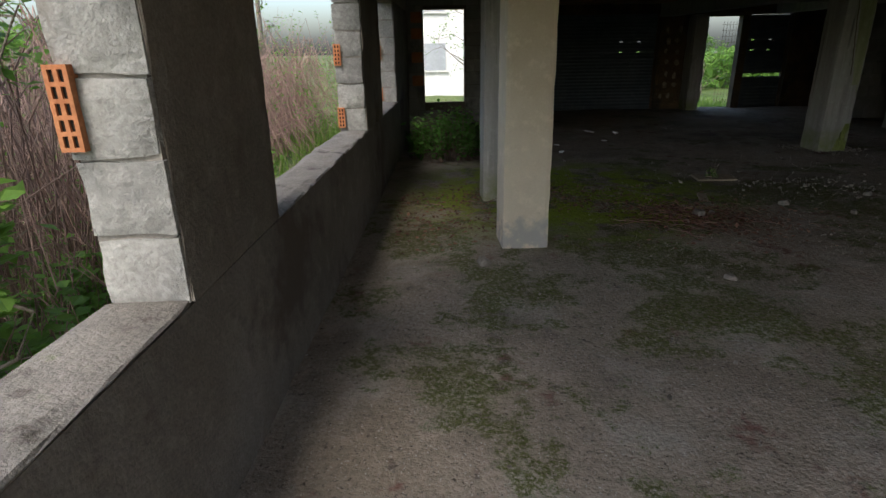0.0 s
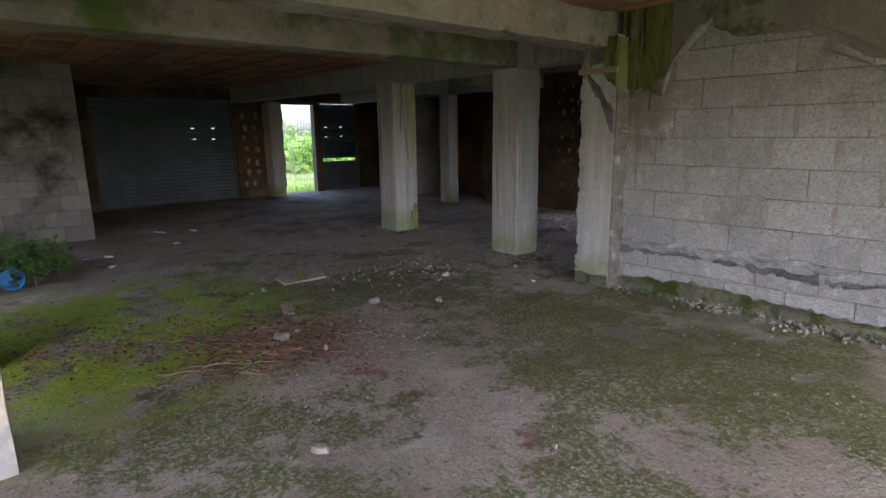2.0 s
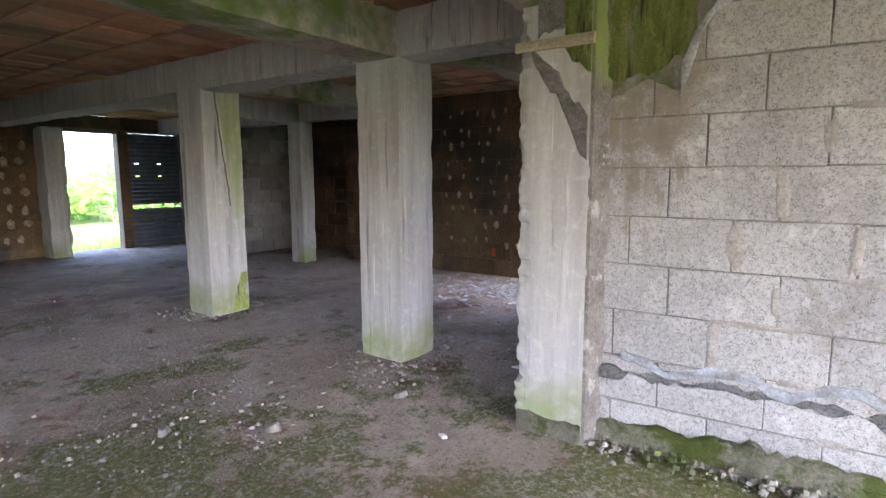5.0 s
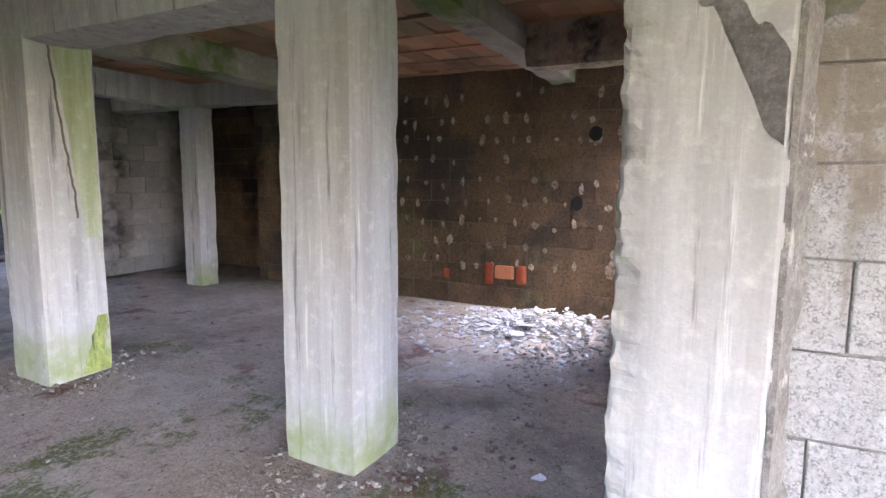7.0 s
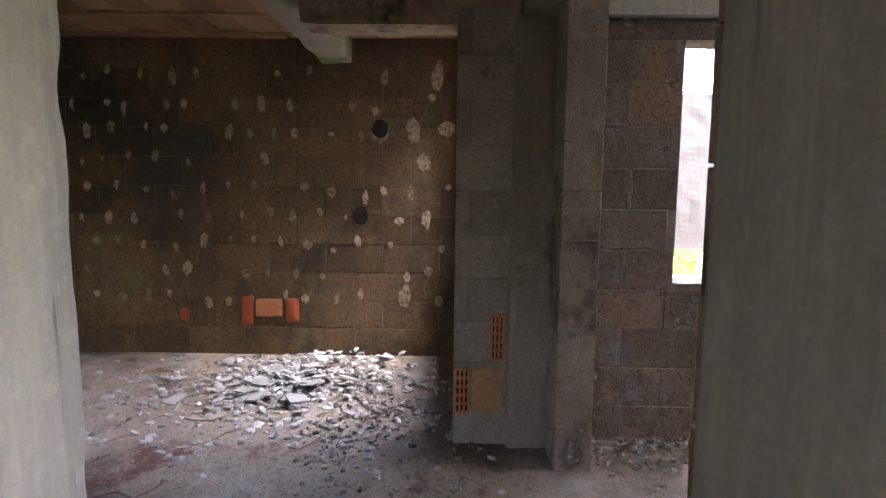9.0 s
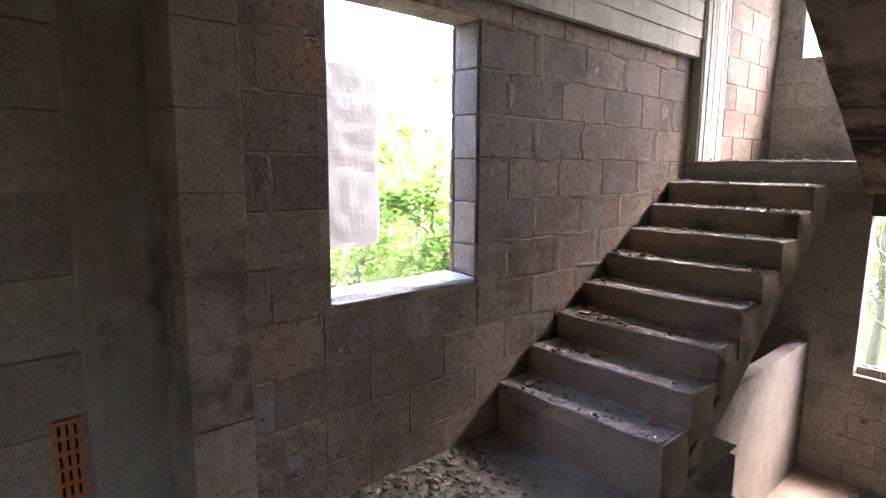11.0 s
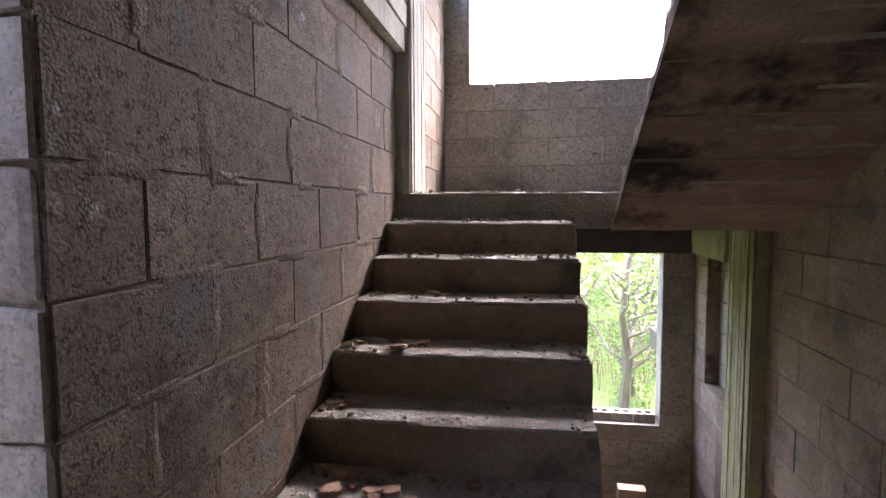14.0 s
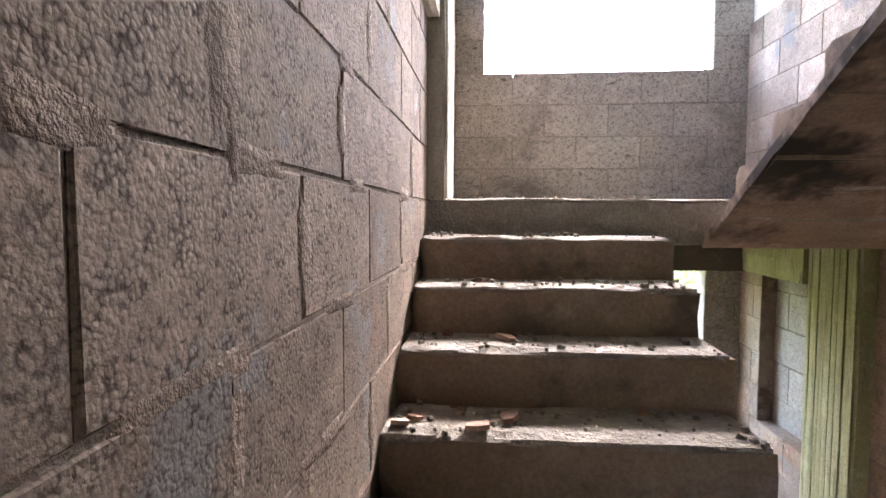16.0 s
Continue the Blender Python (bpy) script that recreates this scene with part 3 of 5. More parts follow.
beam("beam_6", (8.74, 4.6, 2.3), (9.0, 5.97, 2.7), 16, "soffit", "smoke-blackened concrete beam")
beam("beam_7", (6.9, 8.8, 2.38), (10.5, 9.12, 2.7), 17)
beam("beam_8", (6.9, 10.95, 2.34), (9.7, 11.22, 2.7), 18, "column", "pale streaked concrete ceiling beam")

# west wall with three windows: render over blocks, tilted slightly against the hall


def west(y0, y1, z0, z1, t0=-0.28, t1=0.0, seed=0, step=0.15, edge=0.02):
    sh = Matrix(((1, 0.066, 0, -1.05), (0, 1, 0, 0), (0, 0, 1, 0), (0, 0, 0, 1)))
    return worn_box((t0, y0, z0), (t1, y1, z1), step, 0.008, edge, seed, sh)


SILL, LINTEL = 0.82, 2.28
ww = tagged(new("wall_west"), "rough rendered parapet wall with window openings", "wall", kind="structure")
part("parapet", west(-4.2, 11.9, F - 0.3, SILL - 0.03, seed=21), M["render_wall"], ww)
for y0, y1, s in ((-4.2, 1.54, 22), (2.55, 5.69, 23), (7.08, 9.02, 24)):
    part("window_sill", west(y0, y1, SILL - 0.035, SILL, -0.285, 0.006, s, 0.06, 0.02), M["sill"], ww, "crumbling concrete window sill")
for y0, y1, s in ((1.54, 2.55, 25), (5.69, 7.08, 26), (9.02, 11.9, 27)):
    h = (LINTEL - SILL + 0.03) / 6
    part("pier_core", west(y0 + 0.02, y1 - 0.02, SILL - 0.03, LINTEL + 0.01, -0.262, -0.018, s + 50, 0.2, 0.002), M["mortar"], ww)
    for k in range(6):
        part("block", west(y0, y1, SILL - 0.028 + h * k, SILL - 0.033 + h * (k + 1), -0.28 + 0.006 * (k % 2), -0.004 * (k % 3), s + k * 3, 0.06 if y1 < 9 else 0.15, 0.014), M["pier"], ww, "rough grey block of the window pier")
for y0, y1, s in ((1.54, 2.55, 125), (5.69, 7.08, 126), (9.02, 11.9, 127)):
    part("render_skin", west(y0 + 0.006, y1 - 0.006, SILL - 0.02, LINTEL + 0.02, -0.004, 0.012, s, 0.07, 0.012), M["render_wall"], ww, "dark rough render on the pier")
part("lintel", west(-2.2, 11.9, LINTEL, 2.75, seed=28), M["beam"], ww)

# north side: a pier wall with a window, a return, and the shutter wall
block_wall("wall_north_west", (-0.35, 11.8), (1, 0), 2.9, F, 2.66, 0.2, M["block_far"], M["mortar_dark"], "old block wall with a window opening to the garden", [(0.4, 1.22, 0.56, 2.34)])
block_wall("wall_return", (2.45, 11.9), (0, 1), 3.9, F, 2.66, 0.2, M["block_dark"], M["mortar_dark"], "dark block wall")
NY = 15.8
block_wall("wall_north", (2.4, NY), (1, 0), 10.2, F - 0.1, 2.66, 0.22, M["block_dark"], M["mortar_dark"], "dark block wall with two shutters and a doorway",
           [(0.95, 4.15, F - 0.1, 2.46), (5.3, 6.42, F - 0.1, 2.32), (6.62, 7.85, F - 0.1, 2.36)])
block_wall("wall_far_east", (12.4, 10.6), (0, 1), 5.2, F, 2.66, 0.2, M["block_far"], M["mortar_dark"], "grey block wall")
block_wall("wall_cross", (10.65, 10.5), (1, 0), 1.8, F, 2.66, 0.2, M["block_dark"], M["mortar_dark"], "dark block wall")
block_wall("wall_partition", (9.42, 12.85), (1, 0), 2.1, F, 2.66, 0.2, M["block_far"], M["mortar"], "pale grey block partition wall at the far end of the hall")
block_wall("wall_recess", (11.42, 10.6), (0, 1), 2.15, F, 2.66, 0.2, M["block_dark"], M["mortar_dark"], "dark brown block wall of the far recess")
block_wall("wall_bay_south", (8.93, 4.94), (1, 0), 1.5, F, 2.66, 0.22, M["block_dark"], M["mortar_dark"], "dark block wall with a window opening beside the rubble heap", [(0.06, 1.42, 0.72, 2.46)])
block_wall("wall_back", (10.55, 4.95), (0, 1), 5.65, F, 2.66, 0.24, M["block_dark"], M["mortar_dark"], "dark brown block wall with knocked holes and pale plaster dabs", recess=0.006)

# wall between hall and stair, outer stair wall, end wall
UP = 5.4
HALL_SHIFTS = [0.4, 0.15, 0.4, 0.12, 0.33, 0.14, 0.47, 0.23, 0.0, 0.25, 0.0, 0.25]
block_wall("wall_hall", (6.34, -4.2), (0, 1), 8.56, -0.092, 3.01, 0.2, M["block"], M["mortar_joint"], "grey concrete block wall with mossy foot", [(0, 2.55, F - 0.1, 3.05)], recess=0.011, size=(0.5, 0.2585), rows=HALL_SHIFTS, core=(F - 0.06, 3.0))
block_wall("wall_stair_hall", (6.53, -1.65), (0, 1), 6.29, F - 0.16, 2.94, 0.15, M["block_stair_lit"], M["mortar_stair"], "coarse concrete block wall on the stair side", [(0.42, 1.06, -0.06, 1.06)], phase=0.3, recess=0.005, trim=(0, 0.014))
block_wall("wall_stair_west", (6.5, -1.65), (0, 1), 1.0, -1.7, F - 0.06, 0.2, M["block_stair"], M["mortar"], "coarse concrete block wall", [(0.45, 1.0, -0.1, 0)], recess=0.006)
block_wall("wall_stair_upper", (6.48, -1.65), (0, 1), 6.4, 2.94, UP, 0.2, M["white"], M["mortar"], "pale block wall with the upper window's light put into its colour")
# second, high opening is unseen, added to light the upper west wall
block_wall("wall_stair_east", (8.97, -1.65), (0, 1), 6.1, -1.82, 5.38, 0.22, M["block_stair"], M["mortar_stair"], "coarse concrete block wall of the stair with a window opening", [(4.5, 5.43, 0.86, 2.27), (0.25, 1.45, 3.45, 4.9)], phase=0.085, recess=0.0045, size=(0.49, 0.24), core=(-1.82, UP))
block_wall("wall_south", (6.4, -1.66), (1, 0), 2.7, -1.7, UP, 0.2, M["block_south"], M["mortar"], "stained block wall with an upper and a lower window opening", [(0.47, 2.23, 2.57, 3.8), (0.48, 1.5, -0.54, 1.07)])

# stub walls and columns at the stair entrance
block_wall("wall_stub", (8.83, 4.75), (0, 1), 0.33, F, 2.4, 0.2, M["block_pier"], M["mortar"], "short warm grey block pier beside the rubble bay")
column("column_stair", (8.69, 4.53, F - 0.05), (8.95, 4.77, 2.66), "column_damp", "damp grey concrete column", 7)
block_wall("wall_nib", (8.42, 4.44), (1, 0), 0.47, F, 2.66, 0.2, M["block_stair_lit"], M["mortar"], "block nib at the stair entrance", recess=0.008, trim=(0.014, 0))


# stair
RISE, RUN, NOSE, TOP = 0.169, 0.283, 0.38, 1.55


def flight(x0, x1, n, seed):
    """Steps of one concrete flight; each step carries its dusty tread."""
    ob = tagged(new("staircase"), "raw concrete staircase with dusty, crumbling treads", "staircase", kind="structure")
    for k in range(1, n + 1):
        y, z = NOSE + RUN * k, TOP - RISE * k
        low = max(F - 0.1, z - RISE - 0.12) if k < n else F - 0.1
        part("step", worn_box((x0, y - RUN - 0.03, low), (x1, y, z), 0.09, 0.006, 0.02, seed + k), M["stair"], ob)
        part("tread", worn_box((x0 + 0.02, y - RUN + 0.004, z - 0.02), (x1 - 0.015, y - 0.004, z + 0.008), 0.045, 0.006, 0.012, seed + 30 + k), M["tread"], ob, "tread covered with dust and mortar crumbs")
    return ob


low_flight = flight(7.81, 8.87, 8, 40)
bm = bmesh.new()
prof = [(NOSE - 0.02, TOP - 0.19), (NOSE + RUN * 8 - 0.05, F - 0.12), (NOSE + RUN * 8 - 0.05, F - 0.3), (NOSE - 0.02, TOP - 0.4)]
va = [bm.verts.new((7.84, y, z)) for y, z in prof]
vb = [bm.verts.new((8.86, y, z)) for y, z in prof]
bm.faces.new(va), bm.faces.new(vb[::-1])
for i in range(4):
    bm.faces.new((va[i], vb[i], vb[(i + 1) % 4], va[(i + 1) % 4]))
bmesh.ops.recalc_face_normals(bm, faces=bm.faces)
part("waist_slab", bm, M["soffit"], low_flight)
landing = tagged(new("landing"), "concrete stair landing with dusty top", "landing", kind="structure")
part("slab", worn_box((6.58, -1.56, 1.34), (8.87, 0.36, 1.545), 0.1, 0.006, 0.02, 61), M["rough_plaster"], landing, "stained front edge of the landing slab")
part("dust", worn_box((6.6, -1.54, 1.53), (8.85, 0.35, 1.556), 0.06, 0.006, 0.012, 62), M["tread"], landing)
part("edge_beam", worn_box((6.6, -1.56, 1.07), (7.86, -1.3, 1.35), 0.12, 0.004, 0.01, 63), M["dark_base"], landing, "dark beam under the landing")
# upper flight, seen from below
upper = tagged(new("staircase"), "upper concrete flight with board-marked dark soffit", "staircase", kind="structure")
X0, X1 = 6.58, 7.6
N2 = 11
bm = bmesh.new()
S = 0.555
rows = 60
strip = []
for i in range(rows + 1):
    y = 0.33 + (RUN * N2) * i / rows
    z = 1.33 + (y - 0.33) * S
    line = []
    for j in range(15):
        x = X0 + (X1 - X0) * j / 14
        board = (i // 4) % 5
        dz = 0.007 * noise.noise(Vector((x * 3, y * 7, 2))) + (0.006 if i % 4 == 0 else 0) + 0.0015 * (board - 2)
        line.append(bm.verts.new((x, y, z + dz)))
    strip.append(line)
for i in range(rows):
    for j in range(14):
        bm.faces.new((strip[i][j], strip[i][j + 1], strip[i + 1][j + 1], strip[i + 1][j]))
top = [[bm.verts.new((x, 0.33 + RUN * N2 * i / rows, 1.33 + RUN * N2 * i / rows * S + 0.05)) for x in (X0, X1)] for i in range(rows + 1)]
for i in range(rows):
    bm.faces.new((top[i][0], top[i + 1][0], top[i + 1][1], top[i][1]))
    bm.faces.new((strip[i][14], top[i][1], top[i + 1][1], strip[i + 1][14]))
    bm.faces.new((strip[i][0], strip[i + 1][0], top[i + 1][0], top[i][0]))
bm.faces.new([strip[0][j] for j in range(15)][::-1] + [top[0][0], top[0][1]])
bmesh.ops.recalc_face_normals(bm, faces=bm.faces)
part("waist_slab", bm, M["soffit"], upper, "board-marked soffit stained with soot")
for k in range(N2):
    y, z = 0.64 + RUN * k, 1.67 + S * RUN * k
    bm = bmesh.new()
    sec = []
    for q in range(12):
        x = X0 + (X1 - 0.012 - X0) * q / 11
        w = [0.02 * noise.noise(Vector((x * 6, k * 3.1, e))) for e in range(3)]
        ring = ((y + w[0], 1.35 + (y - 0.33) * S), (y + RUN + 0.03, 1.35 + (y + RUN - 0.3) * S), (y + RUN + 0.03, z + w[1] * 0.6), (y + 0.03 + w[0], z + w[1] * 0.6), (y + w[0], z - 0.035 + w[2]))
        sec.append([bm.verts.new((x, *p)) for p in ring])
    for a, d in zip(sec, sec[1:]):
        for q in range(5):
            bm.faces.new((a[q], a[(q + 1) % 5], d[(q + 1) % 5], d[q]))
    bm.faces.new(sec[0]), bm.faces.new(sec[-1][::-1])
    bmesh.ops.recalc_face_normals(bm, faces=bm.faces)
    part("step", bm, M["stair"], upper, "crumbling raw concrete step")

# lower flight down to the lower landing
down = tagged(new("staircase"), "dark concrete flight going down to the cellar", "staircase", kind="structure")
for k in range(1, 10):
    y, z = 2.3 - RUN * (k - 1), F - RISE * k
    part("step", worn_box((6.6, y - RUN - 0.02, z - 0.3), (7.8, y, z), 0.12, 0.006, 0.015, 100 + k), M["stair"], down)
thing("cellar_floor", boxes(((6.3, -1.6, -1.85), (9.0, 2.4, -1.68))), M["stair"], "dark cellar landing with debris", "floor", kind="structure")
thing("wall_cellar_east", boxes(((8.3, -1.56, -1.7), (8.43, 1.9, F - 0.17)), ((7.82, 1.8, -1.7), (8.3, 1.9, F - 0.17)), ((7.82, 1.9, -1.7), (7.95, 2.32, F - 0.17))), M["render_wall"], "dark rendered wall under the stair", "wall", kind="structure")
thing("wall_cellar_west", boxes(((6.3, -0.9, -1.7), (6.6, 2.32, F - 0.165))), M["render_wall"], "pale rendered cellar wall", "wall", kind="structure")
thing("wall_cellar_north", boxes(((6.3, 2.32, -1.7), (7.95, 2.45, F - 0.17))), M["render_wall"], "dark rendered cellar wall", "wall", kind="structure")
thing("concrete_post", worn_box((7.05, -1.3, -1.69), (7.29, -1.18, -0.97), 0.08, 0.004, 0.012, 130), M["stair"], "short concrete post standing on the lower landing", "post")

# board-formed columns
def board_column(name, x0, x1, y0, y1, z0, z1, face, key, label):
    """A column cast in narrow upright boards: each board mark is a raised strip."""
    ob = thing(name, worn_box((x0, y0, z0), (x1, y1, z1), 0.15, 0.003, 0.008, 7), M[key], label, "column", kind="structure")
    rnd = random.Random(3)
    ax = face[0]
    lo, hi = (y0, y1) if ax == "x" else (x0, x1)
    u = lo + 0.004
    while u < hi - 0.02:
        w = rnd.uniform(0.035, 0.075)
        e = min(u + w, hi - 0.004)
        d = rnd.uniform(0.003, 0.011)
        if ax == "x":
            s = x1 if face[1] == "+" else x0
            a, b = (min(s, s + (d if face[1] == "+" else -d)), u, z0 + 0.01), (max(s, s + (d if face[1] == "+" else -d)), e - 0.006, z1)
        else:
            s = y1 if face[1] == "+" else y0
            a, b = (u, min(s, s + (d if face[1] == "+" else -d)), z0 + 0.01), (e - 0.006, max(s, s + (d if face[1] == "+" else -d)), z1)
        part("board_mark", worn_box(a, b, 0.3, 0.002, 0.003, rnd.randrange(99)), M[key], ob)
        u = e
    return ob


board_column("column_landing", 8.78, 8.87, -0.12, 0.36, 1.545, UP, "x-", "board_conc", "pale board-formed concrete column on the landing")
board_column("column_stair_west", 6.56, 6.68, -0.5, -0.02, -1.7, 1.34, "x+", "moss_conc", "mossy board-formed concrete column")
thing("concrete_band", worn_box((8.8, 0.36, 2.38), (8.87, 4.3, 2.92), 0.1, 0.004, 0.01, 140), M["board_conc"], "board-formed concrete ring beam on the stair wall", "beam", kind="structure")
for k, z in enumerate((2.52, 2.66, 2.8)):
    thing("trim", worn_box((8.786, 0.38, z), (8.803, 4.3, z + 0.125), 0.2, 0.003, 0.005, 150 + k), M["board_conc"], "board mark on the concrete ring beam", "trim", kind="structure")
beam("beam_moss", (6.58, -1.5, 1.07), (6.72, -0.5, 1.34), 19, "moss_conc", "green mossy concrete lintel beside the lower window")
# unseen roof and north wall added to block sky light; floor edge, lintel
thing("roof_slab", boxes(((6.3, -1.8, UP), (9.2, 5.0, UP + 0.2))), M["beam"], "unseen slab added over the stair to block sky light", "ceiling", kind="structure")
thing("wall_upper_north", boxes(((6.3, 4.985, 2.72), (9.1, 5.15, UP))), M["block_far"], "unseen upper wall added to block sky light", "wall", kind="structure")
thing("slab_upper_floor", boxes(((6.57, 3.75, 2.94), (8.87, 4.98, 3.2))), M["beam"], "raw concrete floor edge above the stair", "floor", kind="structure")
thing("wall_entry", boxes(((6.57, 4.5, 2.34), (8.87, 4.74, 2.95))), M["beam"], "concrete lintel over the stair entrance", "beam", kind="structure")


# shutters
def shutter(name, x0, x1, z0, z1, label, gap=None):
    ob = tagged(new(name), label, "shutter", kind="structure")
    z = z0
    n = int((z1 - z0) / 0.09)
    for i in range(n):
        if gap and gap[0] < z < gap[1]:
            z += 0.09
            continue
        bm = bmesh.new()
        ring = []
        for k in range(5):
            a = math.pi * k / 4
            ring.append((0.02 - 0.016 * math.sin(a), z + 0.0925 * k / 4))
        # two rows of slats have narrow light slots in their upper edge
        slot = i in (17, 20)
        spans = [(x0, x1, 0, 3)] if slot else [(x0, x1, 0, 4)]
        if slot:
            cuts = [x0, x1 - 1.0, x1 - 0.91, x1 - 0.5, x1 - 0.42, x1]
            for q in range(0, 6, 2):
                spans.append((cuts[q], cuts[q + 1], 3, 4))
        for xa, xb, ka, kb in spans:
            va = [bm.verts.new((xa, NY + y, q)) for y, q in ring[ka:kb + 1]]
            vb = [bm.verts.new((xb, NY + y, q)) for y, q in ring[ka:kb + 1]]
            for k in range(kb - ka):
                bm.faces.new((va[k], vb[k], vb[k + 1], va[k + 1]))
        part("slat", bm, M["shutter"], ob)
        z += 0.09
    for x in (x0 - 0.06, x1):
        part("guide_rail", worn_box((x, NY - 0.04, z0), (x + 0.06, NY + 0.06, z1 + 0.1), 0.3, 0.002, 0.004, 3), M["wire"], ob, "rusty guide rail")
    return ob


shutter("shutter_1", 3.4, 6.5, -0.17, 2.45, "closed grey-blue steel roller shutter")
shutter("shutter_2", 9.08, 10.2, -0.17, 2.36, "damaged steel roller shutter with a gap", gap=(0.68, 0.78))

# doorway: leaning pilaster and wire mesh
thing("pilaster", worn_box((7.3, 15.25, F - 0.1), (7.68, 15.7, 2.36), 0.1, 0.01, 0.03, 161), M["column"], "pale concrete pilaster beside the doorway", "column", kind="structure")
mesh_gate = tagged(new("wire_mesh"), "rusty wire mesh panel standing in the doorway", "mesh panel")
for i in range(5):
    x = 8.42 + i * 0.09
    part("wire", boxes(((x, 15.9, 0.0), (x + 0.006, 15.906, 2.2))), M["wire"], mesh_gate)
for i in range(14):
    z = 0.1 + i * 0.155
    part("wire", boxes(((8.38, 15.894, z), (8.82, 15.9, z + 0.006))), M["wire"], mesh_gate)


# ---- loose things ----
def chunk(bm, p, size, rnd, flat=1.0):
    """An angular piece of rubble with an uneven outline."""
    n = rnd.randint(5, 7)
    tilt = Euler((rnd.uniform(-0.35, 0.35), rnd.uniform(-0.35, 0.35), rnd.uniform(0, 6.3))).to_matrix()
    lo, hi = [], []
    for i in range(n):
        a = 2 * math.pi * i / n + rnd.uniform(-0.3, 0.3)
        r = size * rnd.uniform(0.6, 1.1)
        v = Vector((math.cos(a) * r, math.sin(a) * r * 0.75, 0))
        h = size * flat * rnd.uniform(0.35, 0.6)
        lo.append(bm.verts.new(p + tilt @ (v - Vector((0, 0, h)))))
        hi.append(bm.verts.new(p + tilt @ (v * rnd.uniform(0.6, 0.95) + Vector((0, 0, h)))))
    bm.faces.new(lo[::-1]), bm.faces.new(hi)
    for i in range(n):
        j = (i + 1) % n
        bm.faces.new((lo[i], lo[j], hi[j], hi[i]))


def shard_mesh(rnd, size, thick=0.008):
    bm = bmesh.new()
    n = rnd.randint(4, 6)
    lo, hi = [], []
    for i in range(n):
        a = 2 * math.pi * i / n + rnd.uniform(-0.4, 0.4)
        r = size * rnd.uniform(0.5, 1.2)
        lo.append(bm.verts.new((math.cos(a) * r, math.sin(a) * r * 0.7, 0)))
        hi.append(bm.verts.new((math.cos(a) * r * 0.98, math.sin(a) * r * 0.69, thick)))
    bm.faces.new(lo[::-1]), bm.faces.new(hi)
    for i in range(n):
        j = (i + 1) % n
        bm.faces.new((lo[i], lo[j], hi[j], hi[i]))
    return bm


R = random.Random(11)
# gravel on the hall floor
bm = bmesh.new()
for i in range(11000):
    if i % 3:
        x, y = R.uniform(-0.4, 6.2), R.uniform(0.5, 8.5)
    else:
        x, y = R.uniform(5.2, 10.3), R.uniform(4.9, 12)
    if x > 6.1 and y < 4.9:
        continue
    if noise.noise(Vector((x * 0.9, y * 0.9, 5))) < -0.15 and R.random() < 0.7:
        continue
    if x > 5.4 and R.random() < 0.5:
        continue
    s = R.choice((0.003, 0.004, 0.005, 0.006, 0.01)) * (1 if R.random() < 0.96 else 2)
    chunk(bm, Vector((x, y, F + s * 0.3)), s, R)
thing("gravel", bm, M["gravel"], "loose gravel and mortar crumbs scattered over the floor", "gravel", kind="stuff")
# broken crust and crumbs round the column feet and along a worn line in the floor
bm = bmesh.new()
for i in range(1500):
    k = i % 4
    if k == 0:
        a, r = R.uniform(0, 6.28), 0.3 + abs(R.gauss(0, 0.18))
        x, y = 6.72 + math.cos(a) * r, 6.25 + math.sin(a) * r
    elif k == 1:
        a, r = R.uniform(0, 6.28), 0.3 + abs(R.gauss(0, 0.15))
        x, y = 6.73 + math.cos(a) * r, 8.95 + math.sin(a) * r
    elif k == 2:
        q = R.random()
        x, y = 4.4 + 2.4 * q + R.gauss(0, 0.3), 6.6 - 0.6 * q + R.gauss(0, 0.3)
    else:
        q = R.random()
        x, y = 7.0 + 2.0 * q + R.gauss(0, 0.1), 5.4 + 0.5 * q + R.gauss(0, 0.1)
    if 6.48 < x < 6.98 and (6.03 < y < 6.52 or 8.72 < y < 9.22):
        continue
    s = R.choice((0.005, 0.007, 0.01, 0.015, 0.024))
    chunk(bm, Vector((x, y, F + s * 0.25)), s, R, 0.8)
thing("floor_crumbs", bm, M["gravel"], "crumbs of broken screed round the column feet", "rubble", kind="stuff")
# rubble along the foot of the grey wall
bm = bmesh.new()
for i in range(1300):
    y = R.uniform(1.2, 4.3)
    d = abs(R.gauss(0, 0.12))
    s = R.choice((0.006, 0.009, 0.012, 0.018, 0.026))
    chunk(bm, Vector((6.2 - d, y, F + 0.08 * math.exp(-d * 7) * R.random() + 0.01)), s, R)
thing("wall_foot_rubble", bm, M["mossy_rubble"], "mossy mortar rubble along the foot of the block wall", "rubble", kind="stuff")
# rubble inside the stair bay and along its wall
bm = bmesh.new()
for i in range(900):
    if R.random() < 0.6:
        x, y = 8.84 - abs(R.gauss(0, 0.22)), R.uniform(2.9, 4.3)
    else:
        x, y = R.uniform(8.2, 9.9), R.uniform(4.85, 5.9)
    s = R.choice((0.008, 0.012, 0.018, 0.028))
    chunk(bm, Vector((x, y, F + s * 0.4)), s, R, 0.7)
thing("rubble", bm, M["rubble"], "crumbled mortar and brick bits on the floor", "rubble", kind="stuff")
